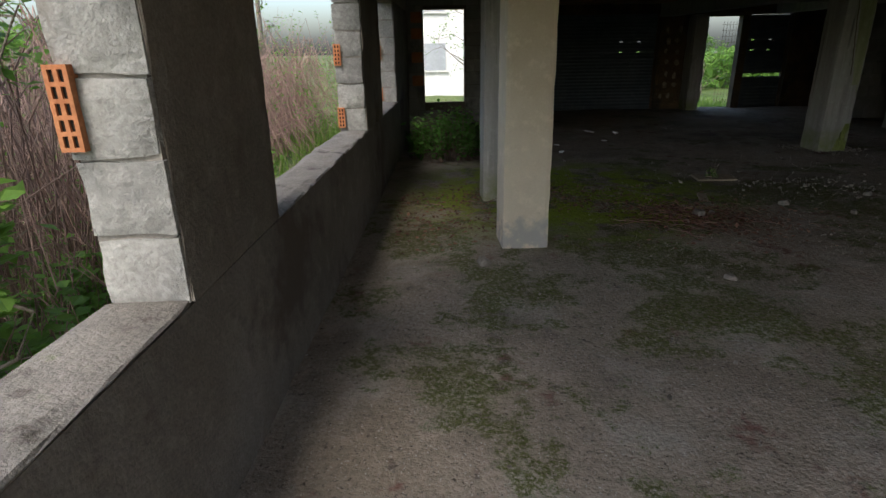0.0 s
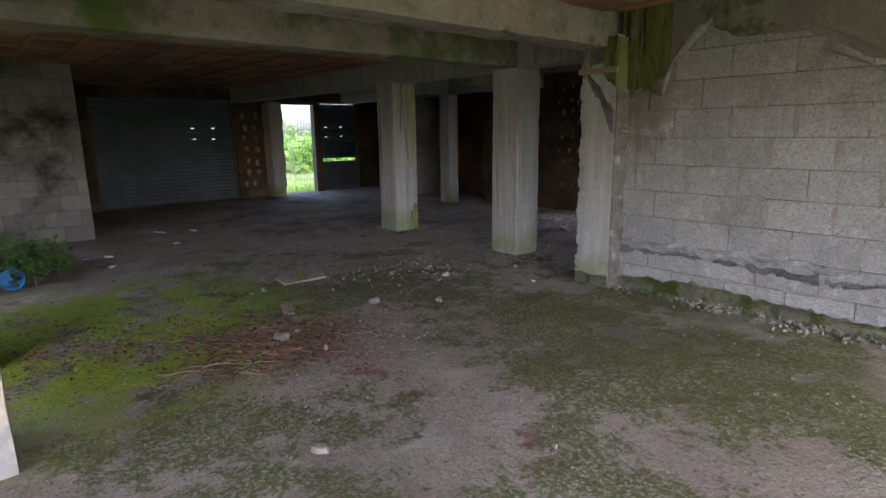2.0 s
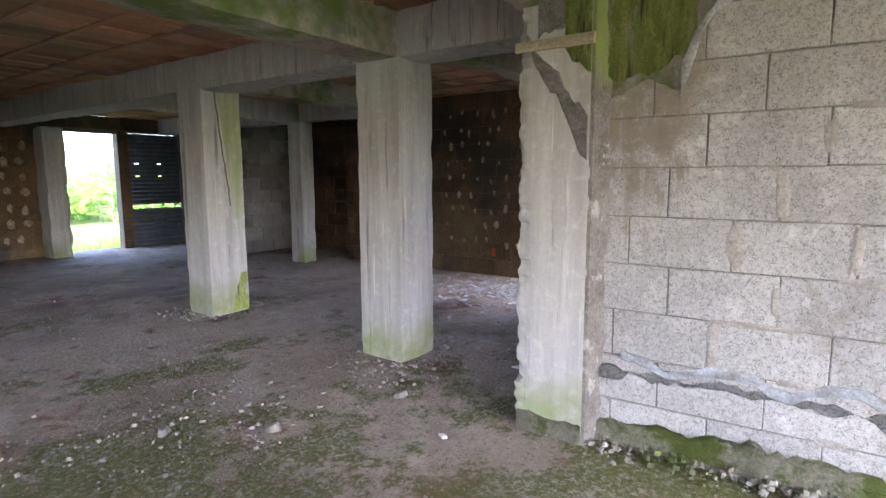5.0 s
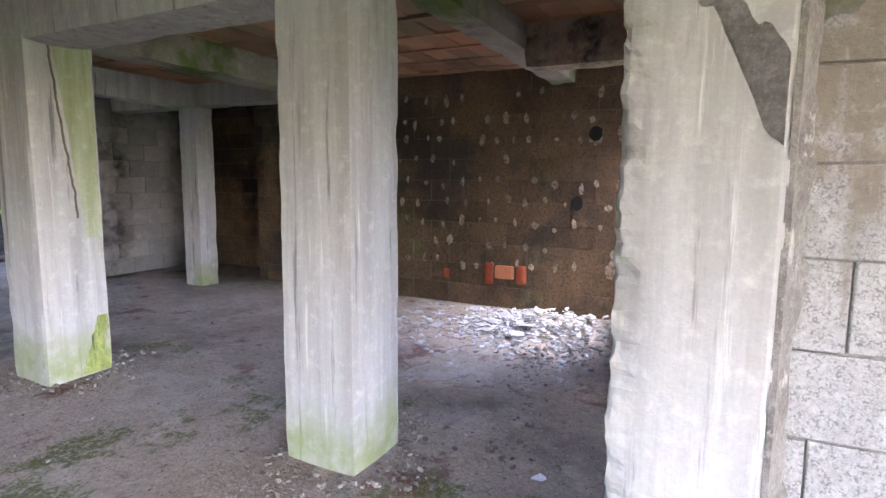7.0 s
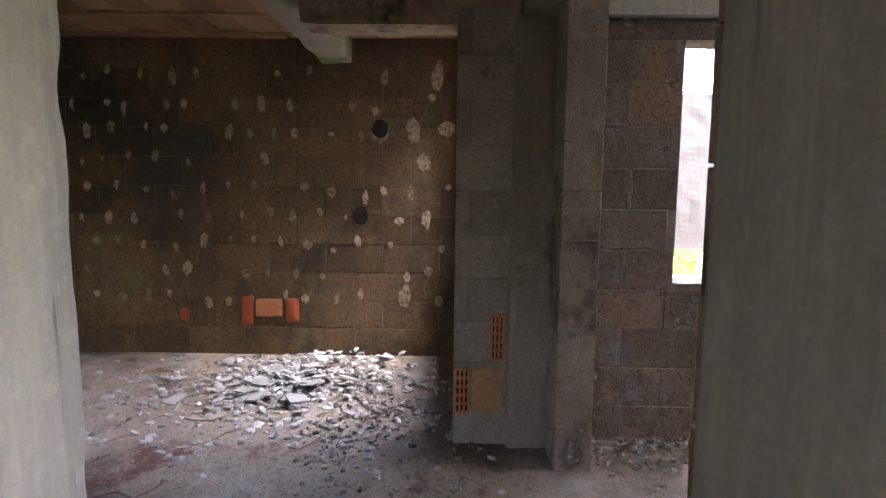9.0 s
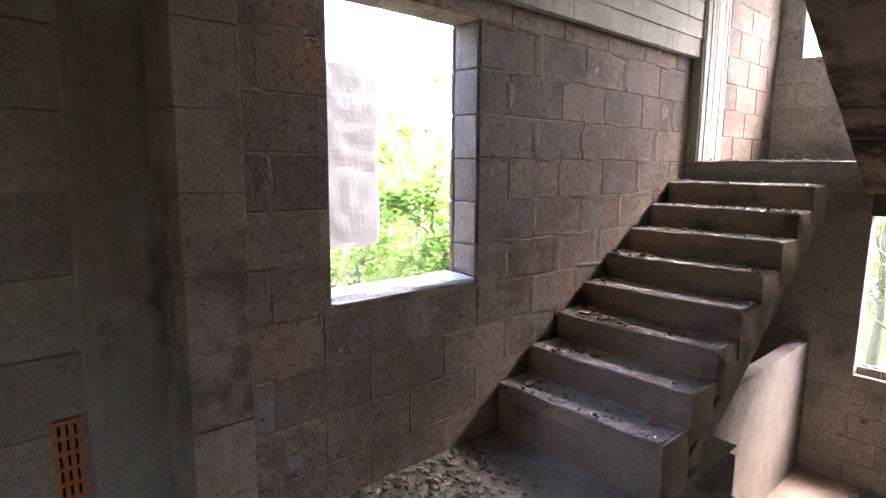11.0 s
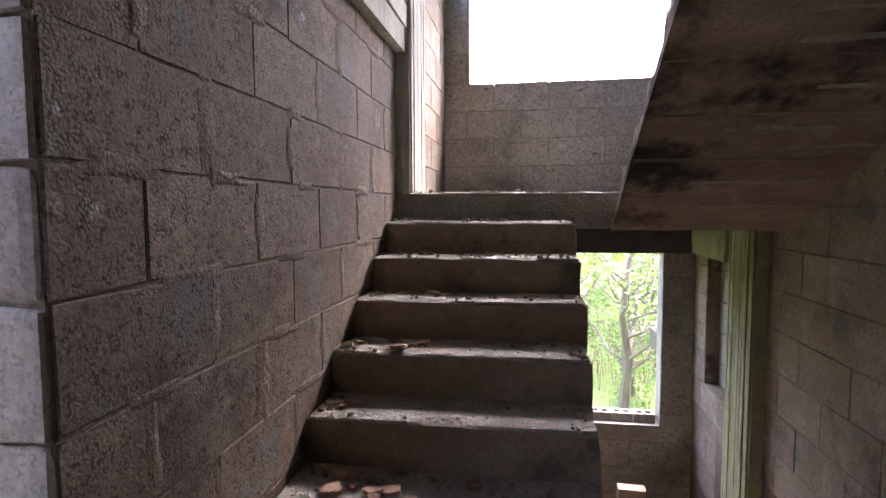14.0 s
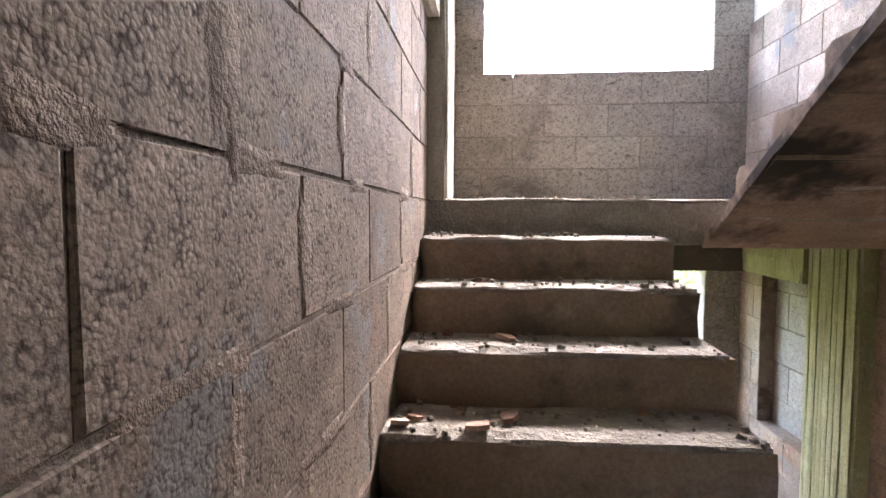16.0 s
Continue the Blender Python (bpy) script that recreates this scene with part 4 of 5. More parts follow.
# heap of broken pale tiles
heap = (9.65, 6.35)
bm = bmesh.new()
for i in range(1500):
    a, r = R.uniform(0, 6.28), abs(R.gauss(0, 0.95))
    x, y = heap[0] + math.cos(a) * r * 0.75, heap[1] + math.sin(a) * r * 0.95
    if x > 10.38 or (x > 8.6 and y < 5.2):
        continue
    h = 0.13 * math.exp(-((x - 9.95) ** 2 + (y - 6.0) ** 2) * 3)
    chunk(bm, Vector((x, y, F + h * R.random() + 0.008)), R.choice((0.02, 0.03, 0.045)), R, 0.35)
thing("rubble_heap", bm, M["shard"], "heap of broken pale tile and plaster crumbs", "rubble", kind="stuff")
SH = [link_mesh("tile_shard", shard_mesh(R, s), M["shard"]) for s in (0.045, 0.06, 0.075, 0.1)]
for o in SH:
    tagged(o, "broken pale tile shard lying on the heap", "tile shard", "broken tiles")
for i in range(110):
    a, r = R.uniform(0, 6.28), abs(R.gauss(0, 0.62))
    x, y = heap[0] + math.cos(a) * r * 0.8, heap[1] + math.sin(a) * r
    if x > 10.3 or (x > 8.6 and y < 5.3):
        continue
    h = 0.13 * math.exp(-((x - 9.95) ** 2 + (y - 6.0) ** 2) * 3)
    m = pose(x, y, F + h + R.uniform(0.0, 0.03), R.uniform(-18, 18), R.uniform(-18, 18), R.uniform(0, 360))
    if i < 4:
        SH[i].matrix_basis = m
    else:
        copy_thing(SH[i % 4], m)

# bricks fixed in the stub wall
def hollow_brick(name, w, h, d, m, label):
    """A clay brick with rows of square holes on its end."""
    ob = new(name)
    tagged(ob, label, "brick")
    bm = bmesh.new()
    nx, nz = (2 if w < 0.07 else 3), 5
    t = 0.013
    xs = [q for i in range(nx + 1) for q in (i * (w - t) / nx, i * (w - t) / nx + t)]
    zs = [q for i in range(nz + 1) for q in (i * (h - t) / nz, i * (h - t) / nz + t)]
    grid = [[bm.verts.new((x, 0, z)) for z in zs] for x in xs]
    for i in range(len(xs) - 1):
        for k in range(len(zs) - 1):
            if not (i % 2 and k % 2):
                bm.faces.new((grid[i][k], grid[i + 1][k], grid[i + 1][k + 1], grid[i][k + 1]))
    front = bm.faces[:]
    made = bmesh.ops.extrude_face_region(bm, geom=front)
    for v in made["geom"]:
        if isinstance(v, bmesh.types.BMVert):
            v.co.y += d
    bmesh.ops.recalc_face_normals(bm, faces=bm.faces)
    if not any(abs(f.calc_center_median().y) < 1e-4 for f in bm.faces):
        for i in range(len(xs) - 1):
            for k in range(len(zs) - 1):
                if not (i % 2 and k % 2):
                    bm.faces.new((grid[i][k], grid[i + 1][k], grid[i + 1][k + 1], grid[i][k + 1]))
    part("body", bm, M["clay"], ob)
    # a black sheet just behind the front paints the holes' inner shade
    part("cavity", boxes(((0.004, 0.009, 0.004), (w - 0.004, min(d, 0.02) - 0.006, h - 0.004))), M["hole"], ob, "black sheet painting the shade inside the brick holes")
    ob.matrix_basis = m
    return ob


hollow_brick("hollow_brick", 0.09, 0.27, 0.1, pose(8.706, 5.075, 0.1, 0, 0, -90), "red hollow clay brick set in the block pier")
thing("clay_brick", worn_box((8.715, 4.79, 0.1), (8.74, 4.975, 0.37), 0.05, 0.003, 0.006, 171), M["clay_ochre"], "orange clay brick face in the block pier", "brick")
hollow_brick("hollow_brick", 0.08, 0.27, 0.1, pose(8.706, 4.87, 0.42, 0, 0, -90), "dark hollow clay brick set in the block pier")
# bricks in the window piers of the west wall
for y, z in ((1.53, 1.32), (5.68, 1.46), (5.68, 0.85), (9.01, 1.46), (9.01, 0.84)):
    xx = -1.05 + 0.066 * y
    hollow_brick("hollow_brick", 0.069, 0.25 if y < 2 else 0.2, 0.1, pose(xx - 0.284, y - 0.02, z, 0, 0, 0), "red hollow clay brick bedded in the window pier")
for z in (0.9, 1.35, 1.8, 2.1):
    thing("clay_brick", worn_box((-0.2, 11.68, z), (0.02, 11.72, z + 0.2), 0.06, 0.003, 0.006, int(z * 10)), M["clay"], "orange brick in the window pier", "brick")

# stair debris: broken roof tile bits on the treads
BITS = [link_mesh("brick_bit", shard_mesh(R, s, 0.013), M["clay_dust"]) for s in (0.022, 0.035, 0.05)]
for o in BITS:
    tagged(o, "broken red clay tile bit on a stair tread", "brick bit", "stair debris")
n = 0
for k, cnt in ((2, 2), (3, 3), (4, 7), (5, 5), (6, 16), (7, 9), (8, 6)):
    for i in range(cnt):
        x = R.uniform(7.9, 8.8) if i % 2 else R.uniform(8.5, 8.82)
        y, z = NOSE + RUN * k - R.uniform(0.04, 0.24), TOP - RISE * k + 0.012
        m = pose(x, y, z, R.uniform(-14, 14), R.uniform(-14, 14), R.uniform(0, 360))
        if n < 3:
            BITS[n].matrix_basis = m
        else:
            copy_thing(BITS[n % 3], m)
        n += 1
bm = bmesh.new()
for k in range(0, 9):
    for i in range(70):
        x = R.uniform(7.84, 8.84)
        y, z = NOSE + RUN * k - R.uniform(0.01, 0.25), TOP - RISE * k + 0.008
        s = R.choice((0.005, 0.007, 0.01, 0.015))
        chunk(bm, Vector((x, y, z + s * 0.3)), s, R)
thing("stair_crumbs", bm, M["rubble"], "mortar crumbs on the stair treads", "rubble", kind="stuff")

# scraps, boards and leaf litter on the hall floor
def flat_board(p, l, w, ang, label, key="wood"):
    b = thing("board", worn_box((-l / 2, -w / 2, 0), (l / 2, w / 2, 0.025), 0.06, 0.004, 0.008, 9), M[key], label, "board")
    b.matrix_basis = pose(p[0], p[1], F + 0.008, 2, -1, ang)
    return b


flat_board((3.8, 6.95), 0.5, 0.3, -6, "weathered board lying flat on the mossy floor")
flat_board((3.15, 5.95), 0.3, 0.1, 70, "short broken board on the floor")
for x, y, s in ((3.48, 11.5, 0.1), (3.96, 11.27, 0.08), (3.38, 10.24, 0.07), (2.3, 9.16, 0.07), (2.4, 9.9, 0.06), (6.9, 5.2, 0.05), (5.6, 5.0, 0.04)):
    o = thing("scrap", shard_mesh(R, s, 0.012), M["paper"], "white crumpled scrap on the dirt floor", "scrap", "scraps")
    o.matrix_basis = pose(x, y, F + 0.015, R.uniform(-10, 10), R.uniform(-10, 10), R.uniform(0, 360))
for x, y, s in ((0.35, 4.1, 0.09), (2.78, 5.28, 0.11), (2.95, 5.35, 0.06), (2.55, 5.1, 0.05), (5.95, 5.6, 0.06), (5.1, 5.9, 0.07), (3.9, 5.6, 0.08), (4.4, 5.2, 0.06), (2.2, 3.6, 0.06), (4.7, 6.4, 0.06)):
    bm = bmesh.new()
    chunk(bm, Vector((0, 0, 0)), s, R, 0.7)
    bmesh.ops.bevel(bm, geom=bm.edges[:], offset=s * 0.12, segments=1, affect="EDGES")
    o = thing("stone", bm, M["gravel"], "grey broken stone lying on the floor", "stone", "stones")
    o.matrix_basis = pose(x, y, F + s * 0.3, 0, 0, R.uniform(0, 360))


def leaves(bm, p, s, rnd, up=0.4):
    d = Vector((rnd.gauss(0, 1), rnd.gauss(0, 1), rnd.gauss(0, 1) * up)).normalized()
    side = d.cross(Vector((rnd.gauss(0, 0.3), rnd.gauss(0, 0.3), 1))).normalized() * s * 0.36
    mid = p + d * s * 0.5 + Vector((0, 0, s * 0.08))
    bm.faces.new([bm.verts.new(q) for q in (p, mid + side, p + d * s, mid - side)])


bm = bmesh.new()
for i in range(2600):
    c = R.choice(((0.2, 6.2), (0.0, 5.2), (1.6, 6.3), (2.8, 5.2), (3.0, 5.1), (2.4, 5.6)))
    x, y = c[0] + R.gauss(0, 0.45), c[1] + R.gauss(0, 0.4)
    if x < -0.4:
        continue
    leaves(bm, Vector((x, y, F + R.uniform(0.008, 0.03))), R.uniform(0.025, 0.06), R, 0.15)
thing("leaf_litter", bm, M["litter"], "drift of dead brown leaves and twigs", "leaf litter", kind="stuff")


def tube(bm, pts, radii, sides=6):
    rings = []
    for i, p in enumerate(pts):
        d = (pts[min(i + 1, len(pts) - 1)] - pts[max(i - 1, 0)]).normalized()
        u = d.orthogonal().normalized()
        v = d.cross(u)
        rings.append([bm.verts.new(p + (u * math.cos(2 * math.pi * k / sides) + v * math.sin(2 * math.pi * k / sides)) * radii[i]) for k in range(sides)])
    for a, b in zip(rings, rings[1:]):
        for k in range(sides):
            bm.faces.new((a[k], a[(k + 1) % sides], b[(k + 1) % sides], b[k]))
    bm.faces.new(rings[-1])


bm = bmesh.new()
for i in range(60):
    c = R.choice(((0.2, 5.8), (2.8, 5.1), (9.3, 5.7), (9.2, 6.9), (8.0, 6.5)))
    x, y = c[0] + R.gauss(0, 0.35), c[1] + R.gauss(0, 0.3)
    if x < -0.3 or (x > 8.5 and y < 5.2):
        continue
    a, l = R.uniform(0, 6.28), R.uniform(0.1, 0.4)
    pts = [Vector((x + math.cos(a + 0.3 * q) * l * q / 3, y + math.sin(a) * l * q / 3, F + 0.012 + 0.012 * (q % 2))) for q in range(4)]
    tube(bm, pts, [0.005, 0.005, 0.004, 0.003], 4)
thing("twigs", bm, M["twig"], "dry twigs on the floor", "twigs", kind="stuff")


bm = bmesh.new()
for i in range(220):
    x, y, a, l = 2.75 + R.gauss(0, 0.33), 5.3 + R.gauss(0, 0.28), R.uniform(0, 6.28), R.uniform(0.08, 0.34)
    d = Vector((math.cos(a), math.sin(a), 0)) * l / 2
    side = Vector((-d.y, d.x, 0)) * R.uniform(-0.4, 0.4)
    p = Vector((x, y, F + 0.012))
    tube(bm, [p - d, p + side + Vector((0, 0, R.uniform(0, 0.03))), p + d], [0.0032, 0.0028, 0.0016], 4)
thing("twigs", bm, M["litter"], "dry reddish brown twigs lying in the leaf litter", "twigs", kind="stuff")

# ---- plants and the world outside ----
def weed(name, c, rad, high, n, key, label, leaf=0.06):
    ob = tagged(new(name), label, "plant")
    st, lf = bmesh.new(), bmesh.new()
    for i in range(n):
        a, r = R.uniform(0, 6.28), rad * math.sqrt(R.random())
        x, y = math.cos(a) * r, math.sin(a) * r
        h = high * (1 - 0.5 * (r / rad) ** 2) * R.uniform(0.6, 1.1)
        lean = Vector((R.gauss(0, 0.15) + x * 0.3, R.gauss(0, 0.15) + y * 0.3, 0))
        pts = [Vector((x, y, 0)) + lean * (q / 3) ** 2 * h + Vector((0, 0, h * q / 3)) for q in range(4)]
        tube(st, pts, [0.005, 0.004, 0.003, 0.002], 4)
        for q in range(12):
            k = R.uniform(0.25, 1.0)
            p = Vector((x, y, 0)) + lean * k * k * h + Vector((0, 0, h * k))
            leaves(lf, p, leaf * R.uniform(0.6, 1.3), R, 0.35)
    part("stem_tangle", st, M["twig"], ob)
    part("foliage", lf, M[key], ob)
    ob.location = c
    return ob


weed("nettle_clump", (0.35, 9.1, F), 0.62, 0.85, 240, "leaf_dark", "clump of green nettles growing on the hall floor", 0.09)
weed("nettle_clump", (1.35, 9.3, F), 0.55, 0.6, 130, "leaf_dark", "small clump of green nettles on the floor", 0.08)
weed("weed_tuft", (3.75, 6.9, F), 0.08, 0.22, 10, "leaf", "small weed sprouting from the floor", 0.035)


def tree(name, c, height, spread, n_leaf, label, key="leaf", trunk=0.09, leaf=0.09, bare=0.25, seed=0, lean=(0, 0)):
    """A tapered trunk with limbs and twigs, and a loose crown of single leaves set along the twigs."""
    rnd = random.Random(seed)
    ob = tagged(new(name), label, "tree")
    wood, lf = bmesh.new(), bmesh.new()
    top = Vector((lean[0], lean[1], height))
    spine = [Vector((top.x * (k / 7) ** 1.3 + rnd.gauss(0, 0.06) * (k > 0), top.y * (k / 7) ** 1.3 + rnd.gauss(0, 0.06) * (k > 0), height * k / 7)) for k in range(8)]
    tube(wood, spine, [trunk * (1 - 0.12 * k) for k in range(8)], 8)
    tips = []
    for b in range(16):
        k = rnd.uniform(bare, 0.97) * 7
        i = min(6, int(k))
        p = spine[i].lerp(spine[i + 1], k - i)
        a = rnd.uniform(0, 6.28)
        l = spread * rnd.uniform(0.5, 1.0) * (1.15 - 0.6 * k / 7)
        d = Vector((math.cos(a), math.sin(a), rnd.uniform(0.25, 0.9)))
        pts = [p + d * l * q / 4 + Vector((rnd.gauss(0, 0.05), rnd.gauss(0, 0.05), 0.06 * q * q * l * 0.15)) for q in range(5)]
        r0 = trunk * 0.42 * (1.1 - k / 7)
        tube(wood, pts, [r0, r0 * 0.75, r0 * 0.55, r0 * 0.35, r0 * 0.15], 5)
        for s in range(4):
            q = pts[rnd.randint(1, 4)]
            e = q + Vector((rnd.gauss(0, 1), rnd.gauss(0, 1), rnd.gauss(0.3, 0.6))).normalized() * l * 0.45
            tube(wood, [q, q.lerp(e, 0.5) + Vector((0, 0, 0.03)), e], [r0 * 0.3, r0 * 0.2, r0 * 0.08], 4)
            tips.append((q, e))
    for i in range(n_leaf):
        q, e = rnd.choice(tips)
        p = q.lerp(e, rnd.uniform(0.2, 1.1)) + Vector((rnd.gauss(0, 1), rnd.gauss(0, 1), rnd.gauss(0, 0.8))) * spread * 0.07
        leaves(lf, p, leaf * rnd.uniform(0.6, 1.3), rnd)
    part("trunk", wood, M["bark"], ob)
    part("crown", lf, M[key], ob)
    ob.location = c
    return ob


def out_z(x, y):
    d = max(0.0, -1.6 - x, x - 9.6, y - 16.5, -2.2 - y)
    z = -0.35 - 0.25 * min(d, 4) / 4
    if y < -1.5 and x > 3:
        z -= 1.6 * min(1, (-1.5 - y) / 2.0)
    return z


bm = bmesh.new()
xs = [-400, -150, -60, -30] + [-20 + 1.0 * i for i in range(52)] + [50, 90, 200, 400]
ys = [-400, -150, -60, -35] + [-24 + 1.0 * i for i in range(62)] + [60, 100, 200, 400]
g = [[bm.verts.new((x, y, out_z(x, y) - 0.12 + 0.12 * noise.noise(Vector((x * 0.4, y * 0.4, 0))))) for y in ys] for x in xs]
for i in range(len(xs) - 1):
    for j in range(len(ys) - 1):
        if -0.8 < (xs[i] + xs[i + 1]) / 2 < 8.8 and -1.8 < (ys[j] + ys[j + 1]) / 2 < 15.6:
            continue
        if xs[i] >= 8 and xs[i] < 12 and 3.6 < ys[j] < 15:
            continue
        bm.faces.new((g[i][j], g[i + 1][j], g[i + 1][j + 1], g[i][j + 1]))
thing("ground", bm, M["ground_out"], "overgrown grassy ground around the ruin", "ground", kind="structure")

# grass outside the north doorway and windows, brambles on the west
bm = bmesh.new()
for i in range(9000):
    k = i % 3
    if k == 0:
        x, y = R.uniform(5, 12), 16 + abs(R.gauss(0, 5))
    elif k == 1:
        x, y = R.uniform(-6, 4), 12.2 + abs(R.gauss(0, 4))
    else:
        x, y = -1.3 - abs(R.gauss(0, 2.5)), R.uniform(-2, 14)
    if x > 2.3 and y < 16:
        continue
    z = out_z(x, y) - 0.1
    h, a = R.uniform(0.2, 0.55), R.uniform(0, 6.28)
    w = 0.018
    b = Vector((math.cos(a) * w, math.sin(a) * w, 0))
    t = Vector((R.gauss(0, 0.12), R.gauss(0, 0.12), h))
    p = Vector((x, y, z))
    bm.faces.new([bm.verts.new(q) for q in (p - b, p + b, p + t)])
thing("tall_grass", bm, M["grass"], "tall bright green grass outside the openings", "grass", kind="stuff")

bm = bmesh.new()
for i in range(3000):
    x, y = -2.9 - abs(R.gauss(0, 3.2)), R.uniform(2.2, 17)
    p = Vector((x, y, out_z(x, y) - 0.05))
    a = R.uniform(0, 6.28)
    l, h = R.uniform(0.7, 2.0), R.uniform(0.6, 2.5) * (1 + 0.35 * noise.noise(Vector((x * 0.5, y * 0.5, 1))))
    d = Vector((math.cos(a), math.sin(a), 0)) * l
    tube(bm, [p, p + d * 0.3 + Vector((0, 0, h * 0.8)), p + d * 0.65 + Vector((0, 0, h)), p + d + Vector((0, 0, h * 0.45))], [0.008, 0.007, 0.006, 0.003], 3)
thing("brambles", bm, M["twig"], "dense thicket of dry reddish brambles", "brambles", kind="stuff")

for i, (x, y, hgt, sp, nl, kind) in enumerate([
        (-2.2, 1.5, 2.6, 1.0, 4200, 0), (-3.0, 2.4, 4.2, 1.5, 4200, 0), (-4.6, 4.4, 6, 1.8, 900, 0), (-6.5, 9, 8, 2.4, 1500, 0), (-8, 14, 9, 2.8, 1800, 0), (-4.5, 17, 7, 2, 1200, 0),
        (11.6, 0.6, 2.0, 0.9, 1800, 1), (12.9, 1.0, 2.4, 1.0, 1500, 1), (13.6, -0.8, 3.0, 1.4, 1500, 1), (11.0, -1.4, 2.2, 0.9, 900, 1), (15, 2.2, 3.0, 1.6, 1500, 1),
        (7.6, -4.0, 4.3, 1.4, 300, 2), (6.6, -5.2, 4.8, 1.7, 380, 2), (5.6, -4.4, 4.4, 1.4, 300, 2), (8.6, -6.5, 5.2, 2.0, 450, 2), (6.0, -8, 5.4, 2.2, 1500, 2), (4.2, -6.6, 5.2, 2.0, 450, 2), (7.4, -10, 5.6, 2.6, 1700, 2),
        (6.4, -6.4, 3.0, 1.2, 500, 2), (7.8, -8.6, 3.2, 1.3, 500, 2), (5.2, -9.4, 3.4, 1.4, 500, 2), (6.6, -11.5, 3.6, 1.6, 1600, 2), (8.8, -11, 3.6, 1.6, 1600, 2), (4.0, -12, 3.6, 1.6, 1500, 2), (13.6, 27, 2.6, 1.4, 1200, 1), (2.2, 21, 6, 1.8, 1200, 0)]):
    lab = ("sapling with fresh green leaves outside the window", "leafy green tree beside the ruin", "slender young tree with sparse spring leaves")[kind]
    tree("tree", (x, y, out_z(x, y) - 0.15), hgt, sp, nl, lab, trunk=0.035 + 0.011 * hgt, leaf=(0.09, 0.105, 0.1)[kind], seed=200 + i, bare=(0.1, 0.08, 0.25)[kind], lean=(R.gauss(0, 0.4), R.gauss(0, 0.3)))
for x, y, r, h, n in ((-2.3, 1.0, 0.8, 1.7, 150), (-2.0, 2.2, 0.6, 1.1, 90), (0.6, 13.6, 0.9, 0.9, 110), (-5.5, 6, 1.2, 1.5, 110), (-7.5, 10, 1.6, 2.0, 130), (-9, 5, 1.6, 2.0, 130), (12.0, 0.4, 1.1, 1.6, 150), (11.4, -0.6, 1.0, 1.5, 130), (13.2, 1.8, 1.2, 1.7, 150), (-1.9, 3.0, 0.5, 0.6, 60), (-2.7, 4.4, 0.7, 0.9, 80), (-3.4, 6.2, 0.9, 1.2, 100), (-2.5, 7.6, 0.6, 0.9, 70), (-4.2, 8.4, 1.0, 1.7, 110), (-3.6, 3.2, 0.8, 1.5, 100), (-3.4, 13.0, 1.3, 3.0, 130), (-5.2, 16.5, 1.6, 3.4, 140), (-2.6, 18.5, 1.5, 3.4, 140), (-8.0, 19, 2.0, 3.8, 150), (-6.0, 12.5, 1.3, 2.6, 110), (11.0, 1.4, 0.9, 1.3, 130), (10.6, 0.0, 0.9, 1.1, 120), (12.2, 3.0, 1.1, 1.5, 140), (-2.6, 1.9, 0.8, 1.3, 120), (0.4, 14.5, 0.8, 0.6, 60), (6.0, -9.5, 1.8, 2.4, 150), (8.0, -10, 1.8, 2.4, 150), (4.4, -10.5, 1.8, 2.4, 150), (6.8, -12.5, 2.2, 2.6, 170), (9.4, -12.5, 2.2, 2.6, 150), (4.6, -13.5, 2.2, 2.6, 150), (8.0, -14.5, 2.4, 2.8, 170), (2.8, -15, 2.4, 2.8, 150), (5.4, -7.0, 1.2, 1.2, 60)):
    weed("bush", (x, y, out_z(x, y) - 0.12), r, h, n, "leaf", "green bush growing outside the wall", 0.09)

# broken plastered wall beyond the stair window
ruin = tagged(new("wall_ruin"), "broken white plastered wall end with peeling patches", "wall", kind="structure")
part("core", worn_box((9.76, 2.86, 0.96), (9.96, 3.75, 2.15), 0.035, 0.012, 0.05, 181), M["plaster_white"], ruin)
part("pier", worn_box((9.77, 3.5, -0.6), (9.95, 3.74, 1.0), 0.09, 0.02, 0.05, 182), M["plaster_white"], ruin)

# distant pale house seen through the north-west window
house = tagged(new("house"), "pale two-storey house far behind the garden", "house")
part("wall", worn_box((-3.5, 30, -1), (4.5, 38, 5.6), 1.5, 0.0, 0.01, 191), M["far_wall"], house)
part("roof", worn_box((-4, 29.5, 5.6), (5, 38.5, 5.9), 1.5, 0.0, 0.01, 192), M["clay"], house)
for x in (-2.2, 0.4, 2.6):
    for z in (0.6, 3.4):
        w = part("window", boxes(((x, 29.93, z), (x + 1.1, 29.99, z + 1.3))), M["glass_dark"], house)
        part("sill", boxes(((x - 0.1, 29.86, z - 0.1), (x + 1.2, 29.99, z - 0.02))), M["far_wall"], w)


# far woods round the meadow
bm = bmesh.new()
for i in range(24000):
    side = i % 4
    if side == 0:
        x, y, top = R.uniform(-30, 30), R.uniform(-20, -13), 1.0
    elif side == 1:
        x, y, top = R.uniform(-20, -14), R.uniform(-8, 34), 3.6
    elif side == 2:
        x, y, top = R.uniform(17, 26), R.uniform(-15, 30), 2.6
    else:
        x, y, top = R.uniform(3, 30), R.uniform(30, 40), 1.3
    base = out_z(x, y)
    crest = top * (0.6 + 0.5 * noise.noise(Vector((x * 0.21, y * 0.21, 3)))) + 0.4
    p = Vector((x, y, base + (crest - base) * R.random() ** 0.8))
    leaves(bm, p, R.uniform(0.35, 0.75), R, 0.6)
thing("far_woods", bm, M["leaf"], "distant belt of green woods", "woods", kind="stuff")


